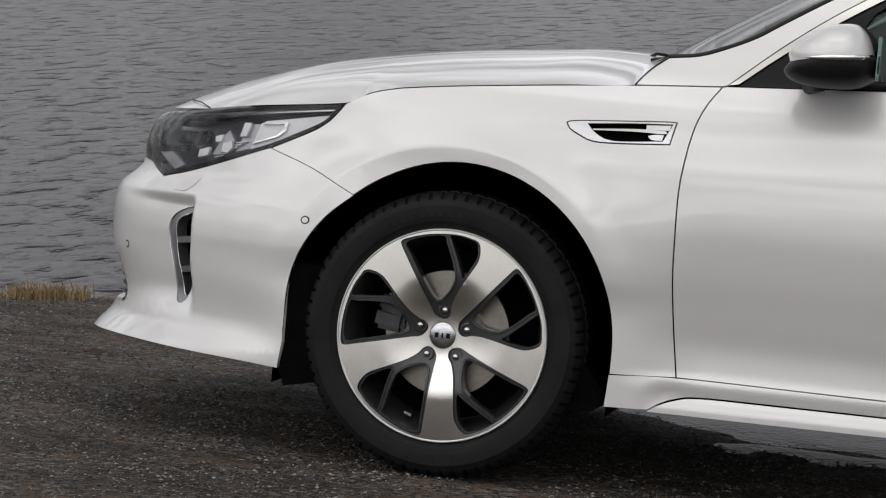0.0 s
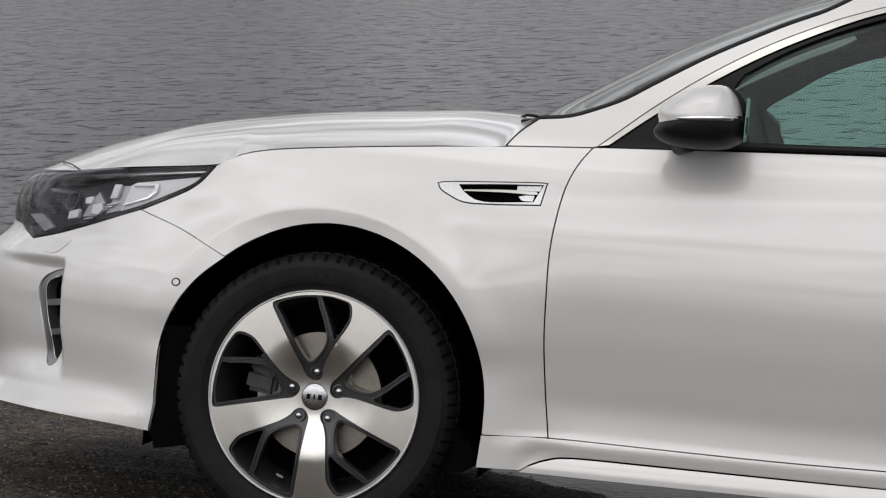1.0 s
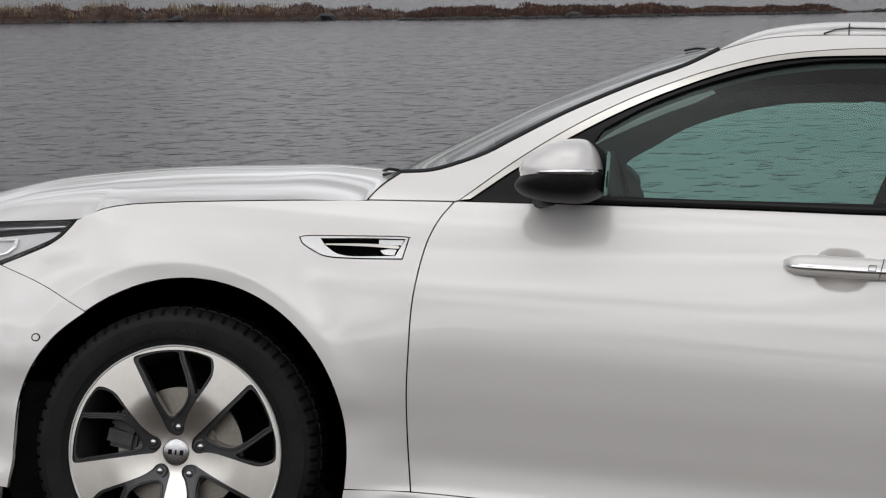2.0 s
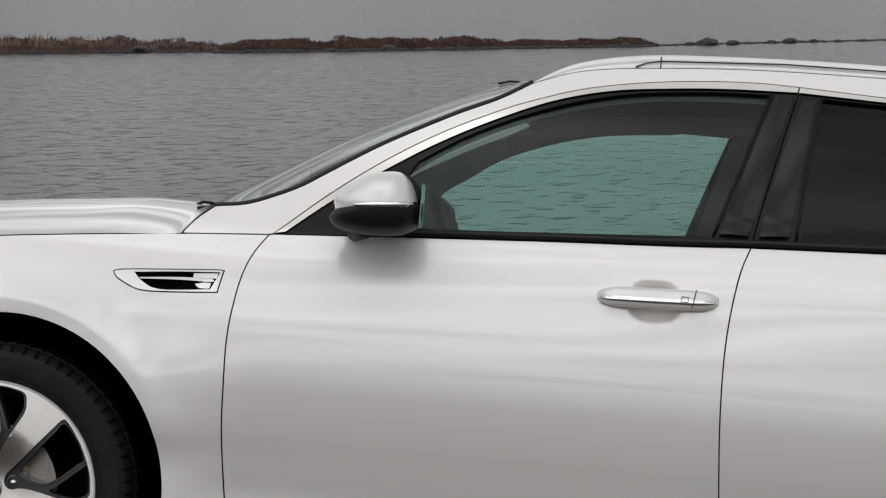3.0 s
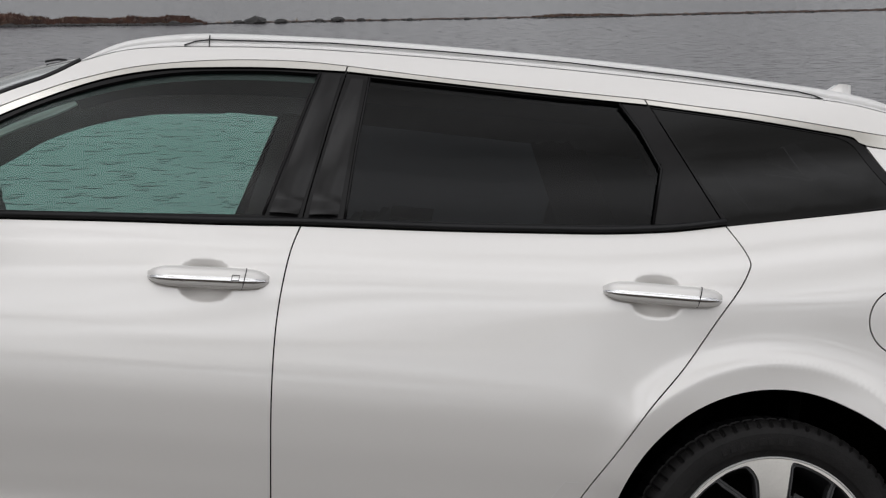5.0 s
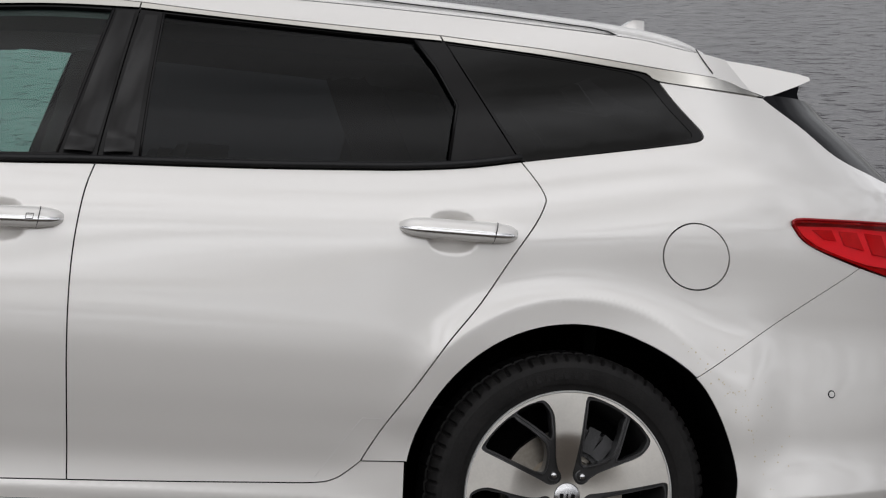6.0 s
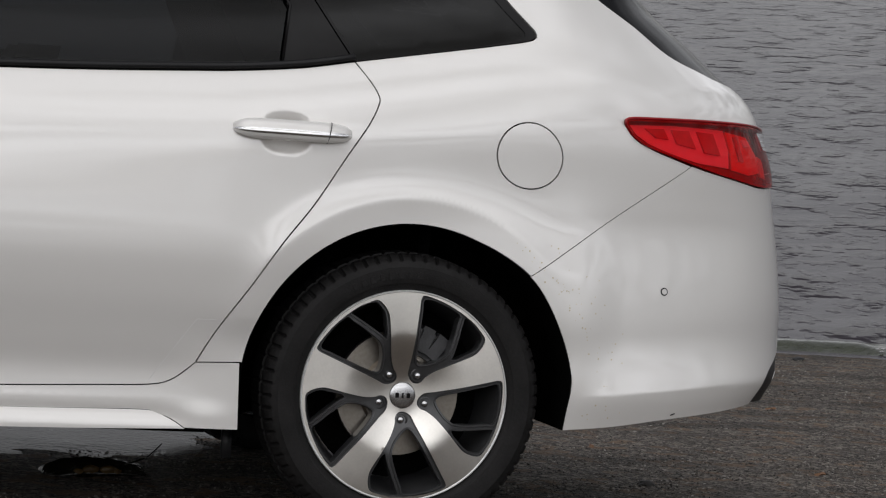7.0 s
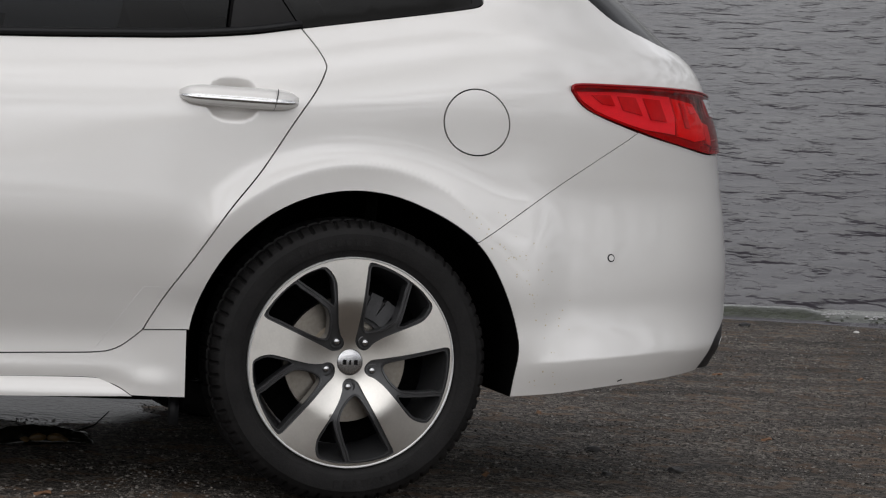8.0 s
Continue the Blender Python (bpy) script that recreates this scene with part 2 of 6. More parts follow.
def water_material():
    """Grey lake under an overcast sky: short chop over longer ripples."""
    m = bpy.data.materials.new("grey_water")
    m.use_nodes = True
    n, l = m.node_tree.nodes, m.node_tree.links
    b = n["Principled BSDF"]
    b.inputs["Base Color"].default_value = (0.044, 0.039, 0.046, 1)
    b.inputs["Roughness"].default_value = 0.22
    b.inputs["IOR"].default_value, b.inputs["Specular IOR Level"].default_value = 1.33, 0.11
    tc = n.new("ShaderNodeTexCoord")
    last = None
    # long swell, sparse dark ripples, fine chop
    for sx, sy, lo, hi, strength, dist in ((0.35, 0.5, 0.0, 1.0, 0.4, 0.16), (3.0, 2.2, 0.54, 0.74, 0.9, 0.085), (8.5, 5.4, 0.50, 0.76, 0.6, 0.015), (20.0, 14.0, 0.0, 1.0, 0.3, 0.006)):
        mp, t, cut, bp = n.new("ShaderNodeMapping"), n.new("ShaderNodeTexNoise"), n.new("ShaderNodeMapRange"), n.new("ShaderNodeBump")
        mp.inputs["Scale"].default_value = (sx, sy, 1)
        mp.inputs["Rotation"].default_value = (0, 0, 0.12)
        t.inputs["Scale"].default_value, t.inputs["Detail"].default_value = 1.0, 3
        cut.interpolation_type = "SMOOTHSTEP"
        cut.inputs["From Min"].default_value, cut.inputs["From Max"].default_value = lo, hi
        bp.inputs["Strength"].default_value, bp.inputs["Distance"].default_value = strength, dist
        l.new(tc.outputs["Object"], mp.inputs[0])
        l.new(mp.outputs[0], t.inputs["Vector"])
        l.new(t.outputs["Fac"], cut.inputs["Value"])
        l.new(cut.outputs[0], bp.inputs["Height"])
        if last:
            l.new(last.outputs[0], bp.inputs["Normal"])
        last = bp
    l.new(last.outputs[0], b.inputs["Normal"])
    return m


GROUND, WATER = ground_material(), water_material()
STRAW = material("dry_straw_grass", (0.33, 0.235, 0.11), 0.8, spread=0.4, scale=6, second=(0.17, 0.115, 0.055))
HEATH = material("brown_shore_growth", (0.095, 0.055, 0.040), 0.9, spread=0.4, scale=3.5, second=(0.020, 0.015, 0.014), bump=1.0, bump_scale=9)
HEATHER = material("russet_heather", (0.11, 0.050, 0.034), 0.9, spread=0.4, scale=2.0, second=(0.035, 0.022, 0.018))
ROCK = material("dark_wet_rock", (0.022, 0.020, 0.019), 0.6, spread=0.5, scale=5, bump=0.5, bump_scale=12)
WEED = material("wet_seaweed", (0.012, 0.011, 0.008), 0.25, spread=0.5, scale=30)
WEED_AMBER = material("amber_seaweed_blade", (0.075, 0.040, 0.006), 0.5, spread=0.4, scale=60)
REED = material("pale_reeds", (0.20, 0.145, 0.085), 0.8, spread=0.3, scale=3)
LEAF = material("red_brown_leaf", (0.040, 0.020, 0.017), 0.7, spread=0.3, scale=40)
DRY_LEAF = material("dry_orange_leaf", (0.20, 0.10, 0.05), 0.8, spread=0.3, scale=40)
SHELL = material("pale_shell", (0.6, 0.58, 0.55), 0.5, spread=0.1, scale=40)


# ---- building helpers ----
def part(name, bm, mat, parent=None, label="", smooth=True):
    """Links a bmesh as one mesh object under a thing or under a part."""
    bmesh.ops.recalc_face_normals(bm, faces=bm.faces)
    data = bpy.data.meshes.new(name)
    bm.to_mesh(data)
    bm.free()
    return attach(name, data, mat, parent, label, smooth)


def attach(name, data, mat, parent=None, label="", smooth=True):
    data.materials.append(mat)
    data.polygons.foreach_set("use_smooth", [smooth] * len(data.polygons))
    ob = new(name, data)
    ob.parent = parent
    return tagged(ob, label)


def from_lists(name, verts, faces, mat, parent=None, label="", smooth=True, sharp=None):
    data = bpy.data.meshes.new(name)
    data.from_pydata(verts, [], faces)
    data.update()
    ob = attach(name, data, mat, parent, label, smooth)
    if sharp:
        data.set_sharp_from_angle(angle=radians(sharp))
    return ob


def lathe(profile, segments=64, close=False):
    """Points and faces of a profile of (radius, y) turned about the y axis."""
    verts, faces, n = [], [], len(profile)
    for i in range(segments):
        a = 2 * math.pi * i / segments
        verts += [(r * math.sin(a), y, r * math.cos(a)) for r, y in profile]
    for i in range(segments):
        j = (i + 1) % segments
        for k in range(n if close else n - 1):
            k2 = (k + 1) % n
            faces.append((i * n + k, i * n + k2, j * n + k2, j * n + k))
    return verts, faces


def tube(points, radius, sides=8, flat=1.0):
    """A bmesh of a round bar along points."""
    bm = bmesh.new()
    rings = []
    pts = [Vector(p) for p in points]
    for i, p in enumerate(pts):
        d = (pts[min(i + 1, len(pts) - 1)] - pts[max(i - 1, 0)]).normalized()
        side = d.cross(Vector((0, 1, 0)))
        side = side.normalized() if side.length > 1e-4 else Vector((1, 0, 0))
        up = side.cross(d)
        r = radius(i / (len(pts) - 1)) if callable(radius) else radius
        rings.append([bm.verts.new(p + (side * math.cos(a) + up * math.sin(a) * flat) * r) for a in [2 * math.pi * k / sides for k in range(sides)]])
    for a, b in zip(rings, rings[1:]):
        for k in range(sides):
            bm.faces.new((a[k], a[(k + 1) % sides], b[(k + 1) % sides], b[k]))
    bm.faces.new(rings[0][::-1])
    bm.faces.new(rings[-1])
    return bm


def loft(rows, close=False):
    """A bmesh of a sheet through rows of points."""
    bm = bmesh.new()
    vs = [[bm.verts.new(p) for p in row] for row in rows]
    n = len(rows[0])
    for a, b in zip(vs, vs[1:]):
        for k in range(n if close else n - 1):
            bm.faces.new((a[k], a[(k + 1) % n], b[(k + 1) % n], b[k]))
    return bm, vs

# ---- body surface: u along the plan curve, z height -> x, y, z in the car's frame
YC = 0.90
def lerp(a, b, t): return a + (b - a) * t
def sst(a, b, t):
    t = min(1, max(0, (t - a) / (b - a))); return t * t * (3 - 2 * t)
def curve(pts, v):
    """Smooth curve through (v, value) pairs: monotone cubic."""
    n = len(pts)
    if v <= pts[0][0]: return pts[0][1]
    if v >= pts[-1][0]: return pts[-1][1]
    i = 0
    while pts[i + 1][0] < v: i += 1
    def sl(k): return (pts[k + 1][1] - pts[k][1]) / (pts[k + 1][0] - pts[k][0])
    def tg(k):
        if k == 0: return sl(0)
        if k == n - 1: return sl(n - 2)
        a, b = sl(k - 1), sl(k)
        return 0 if a * b <= 0 else 2 * a * b / (a + b)
    h = pts[i + 1][0] - pts[i][0]; s = (v - pts[i][0]) / h
    return ((1 + 2 * s) * (1 - s) ** 2 * pts[i][1] + s * (1 - s) ** 2 * h * tg(i)
            + s * s * (3 - 2 * s) * pts[i + 1][1] + s * s * (s - 1) * h * tg(i + 1))
FLANK = [(.14, .885), (.20, .912), (.26, .912), (.31, .898), (.36, .896), (.44, .908), (.55, .925), (.64, .931), (.74, .926),
         (.83, .911), (.90, .890), (.955, .862), (1.02, .838), (1.10, .812), (1.20, .772), (1.30, .722), (1.38, .668), (1.43, .62), (1.50, .50)]
BUMPER = [(.2, .925), (.28, .945), (.35, .956), (.5, .946), (.62, .935), (.74, .922), (.80, .914)]
BELT = [(.6, .957), (1.2, .993), (1.67, 1.02), (2.2, 1.042), (2.4, 1.058), (2.65, 1.095), (3.1, 1.17), (3.6, 1.20)]
NOSE = [(.15, -1.0), (.20, -1.052), (.217, -1.05), (.245, -1.022), (.281, -.993), (.328, -.987), (.454, -1.019), (.526, -1.021), (.577, -1.012),
        (.64, -.955), (.69, -.951), (.742, -.93), (.777, -.895), (.803, -.842), (.90, -.70)]
TAIL = [(.20, 3.87), (.31, 3.907), (.40, 3.951), (.535, 3.953), (.68, 3.940), (.823, 3.914), (.895, 3.901), (.98, 3.87), (1.036, 3.849),
        (1.085, 3.811), (1.123, 3.757), (1.209, 3.651), (1.287, 3.544), (1.341, 3.495), (1.45, 3.42)]
XS, XE, LF, LR = -.15, 2.95, .75, .85
def halfwidth(x, z):
    zz = z - (curve(BELT, x) - .957) * sst(.72, .95, z)
    w = curve(FLANK, zz)
    # the lower flank is only waisted between the wheels
    for hx in (0, 2.805):
        r, a = math.hypot(x - hx, z - .335), math.degrees(math.atan2(z - .335, x - hx))
        lip = .433 if hx == 0 else .454
        t = max(0, (r - lip) / .085)
        under = .5 * (math.hypot(lip - r, .005) + lip - r)
        strong = sst(28, 64, a) * sst(165, 118, a) if hx == 0 else sst(20, 68, a) * sst(168, 124, a)
        w += lerp(.004 * sst(.49, .41, r), .008 * max(0, 1 - t) ** 2 - .11 * under, strong)
    mid = sst(.38, .62, x) * sst(2.45, 2.2, x)
    if z < .5: w = lerp(lerp(.905, w, sst(.40, .5, z)), w, mid)
    if x > 3.0: w = lerp(w, curve(BUMPER, z), sst(3.02, 3.32, x) * sst(.80, .66, z))
    # front bumper: up-facing step near the lip; rear bumper: scoop above a crease
    zc = .243
    if x < -.3 and z > zc: w -= .013 * sst(-.34, -.50, x) * sst(-.80, -.62, x) * (1 - (1 - min(1, (z - zc) / .07)) ** 2) * sst(.46, .30, z)
    zc = .35 + (x - 3.24) * .083
    if x > 3.1 and z > zc: w -= .024 * sst(3.205, 3.33, x) * sst(3.86, 3.70, x) * (1 - (1 - min(1, (z - zc) / .13)) ** 2) * sst(zc + .52, zc + .12, z)
    w += .014 * sst(.74, .42, z) * sst(.62, .42, x) * sst(-.5, 0, x)
    w -= .05 * sst(.5, -.5, x) * sst(.35, .75, z) + .035 * sst(2.3, 3.2, x) * sst(.5, .9, z)
    return w
def P(u, z):
    if u < XS:
        s = math.sin(min(math.pi / 2, (XS - u) / LF)); n = 2.5; xn = curve(NOSE, z)
        x = XS - (XS - xn) * s; w = halfwidth(max(x, -.75), z) * max(0, 1 - s ** n) ** (1 / n)
    elif u > XE:
        s = math.sin(min(math.pi / 2, (u - XE) / LR)); n = 2.7; xn = curve(TAIL, z)
        x = XE + (xn - XE) * s; w = halfwidth(min(x, 3.6), z) * max(0, 1 - s ** n) ** (1 / n)
    else:
        x = u; w = halfwidth(u, z)
    return x, YC - w, z


def smooth_line(pts, step=0.02):
    """Catmull-Rom through points of the plane, resampled."""
    if len(pts) == 2:
        n = max(1, int(math.dist(*pts) / step))
        return [(lerp(pts[0][0], pts[1][0], i / n), lerp(pts[0][1], pts[1][1], i / n)) for i in range(n + 1)]
    ext = [(2 * pts[0][0] - pts[1][0], 2 * pts[0][1] - pts[1][1]), *pts, (2 * pts[-1][0] - pts[-2][0], 2 * pts[-1][1] - pts[-2][1])]
    out = []
    for i in range(len(pts) - 1):
        p0, p1, p2, p3 = ext[i:i + 4]
        n = max(3, int(math.dist(p1, p2) / step))
        for k in range(n):
            t = k / n
            out.append(tuple(0.5 * (2 * p1[c] + (p2[c] - p0[c]) * t + (2 * p0[c] - 5 * p1[c] + 4 * p2[c] - p3[c]) * t * t
                                    + (3 * p1[c] - p0[c] - 3 * p2[c] + p3[c]) * t ** 3) for c in (0, 1)))
    return out + [tuple(pts[-1])]


def loop(*segments):
    """A closed outline from smooth segments that meet at corners."""
    out = []
    for s in segments:
        for p in smooth_line(s):
            if not out or math.dist(p, out[-1]) > 1e-4:
                out.append(p)
    if math.dist(out[0], out[-1]) < 1e-4:
        out.pop()
    area = sum(a[0] * b[1] - b[0] * a[1] for a, b in zip(out, out[1:] + out[:1]))
    return out if area > 0 else out[::-1]


def shrink(pts, d):
    """Moves an outline inwards by d (outwards if negative)."""
    out, n = [], len(pts)
    for i in range(n):
        (ax, ay), (bx, by), (cx, cy) = pts[i - 1], pts[i], pts[(i + 1) % n]
        e1, e2 = (bx - ax, by - ay), (cx - bx, cy - by)
        l1, l2 = math.hypot(*e1) or 1, math.hypot(*e2) or 1
        nx, ny = -(e1[1] / l1 + e2[1] / l2), e1[0] / l1 + e2[0] / l2
        k = max(0.35, (nx * nx + ny * ny) / 2)
        out.append((bx + nx / k * d, by + ny / k * d))
    return out


def inside(p, poly):
    hit, (x, y) = False, p
    for (ax, ay), (bx, by) in zip(poly, poly[1:] + poly[:1]):
        if (ay > y) != (by > y) and x < (bx - ax) * (y - ay) / (by - ay) + ax:
            hit = not hit
    return hit


def surface(u, z, off=0.0, disp=None):
    """A point of the body, moved out along its normal, and the normal."""
    def raw(u, z):
        e = 0.004
        p = Vector(P(u, z))
        n = (Vector(P(u + e, z)) - Vector(P(u - e, z))).cross(Vector(P(u, z + e)) - Vector(P(u, z - e))).normalized()
        return p + n * (off + (disp(u, z) if disp else 0)), n
    p, n = raw(u, z)
    if disp:
        e = 0.003
        n = (raw(u + e, z)[0] - raw(u - e, z)[0]).cross(raw(u, z + e)[0] - raw(u, z - e)[0]).normalized()
    return p, n


def flip(verts):
    return [(x, 2 * YC - y, z) for x, y, z in verts]


def panel(name, outline, mat, parent, label="", holes=(), off=0.0, depth=0.014, step=(0.05, 0.03), disp=None, fine=(), gap=0.0017, sides=2, arcs=(), ridge=()):
    """A body panel: the outline cut from the body's surface, with folded edges; on both flanks unless sides is 1."""
    rings = [shrink(outline, gap)] + [shrink(h, -gap) for h in holes]
    pts = [p for r in rings for p in r]
    edges, base = [], 0
    for r in rings:
        edges += [(base + i, base + (i + 1) % len(r)) for i in range(len(r))]
        base += len(r)
    us, zs = [p[0] for p in rings[0]], [p[1] for p in rings[0]]
    boxes = [(min(us), max(us), min(zs), max(zs), *step)] + list(fine)
    for u0, u1, z0, z1, su, sz in boxes:
        for i in range(int((u1 - u0) / su) + 1):
            for j in range(int((z1 - z0) / sz) + 1):
                p = (u0 + su * (i + 0.5 * (j % 2)), z0 + sz * (j + 0.5))
                if any(r0 - .004 < math.dist(p, (cx, cz)) < r1 + .004 for cx, cz, r0, r1 in arcs):
                    continue
                if any(math.dist(p, q) < .010 for q in ridge):
                    continue
                if inside(p, rings[0]) and not any(inside(p, h) for h in rings[1:]):
                    if min((p[0] - q[0]) ** 2 + (p[1] - q[1]) ** 2 for q in pts[:base]) > (sz * 0.35) ** 2:
                        pts.append(p)
    pts += [(u, z + d) for u, z in ridge for d in (-.004, 0, .004) if inside((u, z + d), shrink(rings[0], .004))]
    for cx, cz, r0, r1 in arcs:
        for i in range(200):
            for j in range(int((r1 - r0) / .007) + 1):
                a, r = 2 * math.pi * (i + .5 * (j % 2)) / 200, r0 + .007 * j
                p = (cx + r * math.cos(a), cz + r * math.sin(a))
                if inside(p, rings[0]) and not any(inside(p, h) for h in rings[1:]):
                    if min((p[0] - q[0]) ** 2 + (p[1] - q[1]) ** 2 for q in pts[:base]) > .006 ** 2:
                        pts.append(p)
    vs, _, fs, *_ = delaunay_2d_cdt([Vector(p) for p in pts], edges, [], 1, 1e-6)
    keep = []
    for f in fs:
        c = (sum(vs[i][0] for i in f) / len(f), sum(vs[i][1] for i in f) / len(f))
        if inside(c, rings[0]) and not any(inside(c, h) for h in rings[1:]):
            keep.append(tuple(f))
    verts, normals = [], []
    for v in vs:
        p, n = surface(v[0], v[1], off, disp)
        verts.append(tuple(p))
        normals.append(tuple(n))
    for r in rings if depth else ():
        start = len(verts)
        for q in r:
            p, n = surface(q[0], q[1], off, disp)
            verts += [tuple(p), tuple(p - n * depth)]
            normals += [(0, 0, 0)] * 2
        for i in range(len(r)):
            j = (i + 1) % len(r)
            keep.append((start + 2 * i, start + 2 * i + 1, start + 2 * j + 1, start + 2 * j))
    made = []
    for side in range(sides):
        vv, ff, nn = (verts, keep, normals) if side == 0 else (flip(verts), [f[::-1] for f in keep], [(x, -y, z) for x, y, z in normals])
        data = bpy.data.meshes.new(name)
        data.from_pydata(vv, [], ff)
        data.update()
        made.append(attach(name, data, mat, parent, label))
        data.normals_split_custom_set_from_vertices(nn)
    return made


def arch(front, a0, a1, n=24):
    cx, a, b = (0.02, 0.377, 0.395) if front else (2.802, 0.387, 0.394)
    out = []
    for i in range(n + 1):
        t = radians(lerp(a0, a1, i / n))
        s = math.sin(t)
        x = cx + a * math.cos(t) if s > 0 else cx + math.copysign(a, math.cos(t))
        out.append((x - .021 * sst(3.05, 3.17, x), 0.335 + b * s if s > 0 else 0.335 + 0.36 * s))
    return out


# ---- the car: an empty at its base, standing on the sloping ramp ----
CAR_POSE = pose(0, 0, 0, -6.478, 5.326, -0.604)
car = tagged(new("estate_car"), "white pearl estate car with dark rear glass, parked on tarmac", "car")
car.matrix_world = CAR_POSE
U_NOSE, U_TAIL = XS - LF * math.pi / 2, XE + LR * math.pi / 2

LAMP_TOP = [(-.972, .773), (-.758, .791), (-.588, .811), (-.308, .839)]
LAMP_LOW = [(-.308, .839), (-.319, .815), (-.335, .786), (-.366, .762), (-.449, .718), (-.567, .675), (-.677, .643), (-.78, .62)]
LAMP_NOSE = [(-.78, .62), (-.856, .637), (-.893, .649), (-.977, .654), (-1.012, .692), (-1.05, .726), (-1.028, .758), (-.972, .773)]
FENDER_TOP = [(-.308, .839), (-.257, .865), (-.193, .881), (-.063, .899), (.095, .916), (.238, .93), (.386, .943), (.483, .95), (.584, .957)]
DOOR_FRONT = [(.584, .957), (.556, .915), (.535, .862), (.522, .791), (.515, .714), (.517, .612), (.521, .51), (.533, .395), (.548, .295)]
BELT_FRONT = [(.594, .959), (.761, .969), (.926, .979), (1.232, .996), (1.487, 1.008), (1.669, 1.019)]
BELT_REAR = [(1.669, 1.019), (2.003, 1.033), (2.262, 1.048), (2.379, 1.056), (2.523, 1.072), (2.648, 1.095)]
DOOR_MID = [(1.669, 1.019), (1.649, .963), (1.635, .885), (1.627, .796), (1.626, .695), (1.63, .595), (1.638, .493), (1.647, .39), (1.652, .31)]
DOOR_REAR = [(2.648, 1.095), (2.684, 1.05), (2.703, 1.018), (2.702, .998), (2.681, .953), (2.632, .877), (2.562, .765), (2.490, .670), (2.425, .570), (2.365, .481), (2.328, .418), (2.312, .387)]
DOOR_FOOT = [(2.312, .387), (2.286, .364), (2.255, .343), (2.21, .332), (2.082, .326), (1.891, .318), (1.652, .31)]
CHROME_TOP = [(.594, .96), (.712, 1.062), (.831, 1.15), (.953, 1.225), (1.077, 1.286), (1.153, 1.317), (1.267, 1.354), (1.397, 1.379), (1.527, 1.394), (1.658, 1.401), (1.76, 1.399)]
CHROME_LOW = [(.62, .964), (.714, 1.041), (.834, 1.127), (.955, 1.203), (1.079, 1.267), (1.205, 1.32), (1.333, 1.353), (1.463, 1.369), (1.593, 1.379), (1.756, 1.384)]
CHROME_TOP_R = [(1.76, 1.399), (1.993, 1.389), (2.258, 1.382), (2.457, 1.378)]
CHROME_LOW_R = [(1.756, 1.384), (1.993, 1.376), (2.258, 1.368), (2.465, 1.364)]
CHROME_TOP_Q = [(2.457, 1.378), (2.59, 1.371), (2.7, 1.366), (2.84, 1.355), (2.985, 1.343), (3.24, 1.331), (3.33, 1.314), (3.416, 1.298)]
CHROME_LOW_Q = [(2.465, 1.364), (2.7, 1.35), (2.862, 1.336), (2.952, 1.327), (2.999, 1.31), (3.194, 1.302), (3.413, 1.295)]
PILLAR_GAP = [(1.76, 1.39), (1.728, 1.275), (1.686, 1.101), (1.669, 1.019)]
DOOR_REAR_UP = [(2.465, 1.37), (2.548, 1.243), (2.648, 1.095)]
ROOF_EDGE = [(1.149, 1.36), (1.26, 1.398), (1.44, 1.42), (1.74, 1.436), (2.28, 1.436), (2.85, 1.416), (3.12, 1.393), (3.17, 1.39)]
PILLAR_EDGE = [(.454, 1.012), (.523, 1.022), (.585, 1.045), (.646, 1.074), (.706, 1.113), (.827, 1.189), (.975, 1.268), (1.075, 1.315), (1.149, 1.36)]
QUARTER_TIP = [(2.648, 1.095), (2.831, 1.128), (2.97, 1.153), (3.075, 1.171), (3.106, 1.18), (3.115, 1.192), (3.102, 1.211), (3.045, 1.265), (2.999, 1.31)]
TAIL_GLASS_EDGE = [(3.413, 1.295), (3.502, 1.24), (3.578, 1.169), (3.703, 1.133), (3.79, 1.117), (3.95, 1.105), (U_TAIL, 1.10)]
TAILLAMP_TOP = [(3.293, .993), (3.302, 1.007), (3.387, 1.011), (3.588, 1.014), (3.8, 1.012), (4.0, 1.0)]
TAILLAMP_LOW = [(4.0, 1.0), (4.02, .93), (3.99, .88), (3.93, .864), (3.85, .861), (3.744, .865), (3.553, .891), (3.374, .934), (3.318, .96), (3.293, .993)]
BUMPER_SEAM = [(3.478, .904), (3.356, .834), (3.225, .747), arch(False, 47, 47, 1)[0]]


def handle_pocket(cx, cz):
    def d(u, z):
        r = (abs(u - cx) / 0.064) ** 2.6 + (abs(z - cz) / 0.050) ** 2.4
        return -0.024 * (1 - r) ** 1.5 if r < 1 else 0.0
    return d


def vent_scoop(u, z):
    """The channel in the bumper that leads to the corner vent, under a ledge."""
    return -0.017 * sst(-.600, -.622, u) * sst(-.93, -.66, u) * sst(.592, .560, z) * sst(.29, .37, z)


SEAM_END = arch(True, 131.5, 131.5, 1)[0]


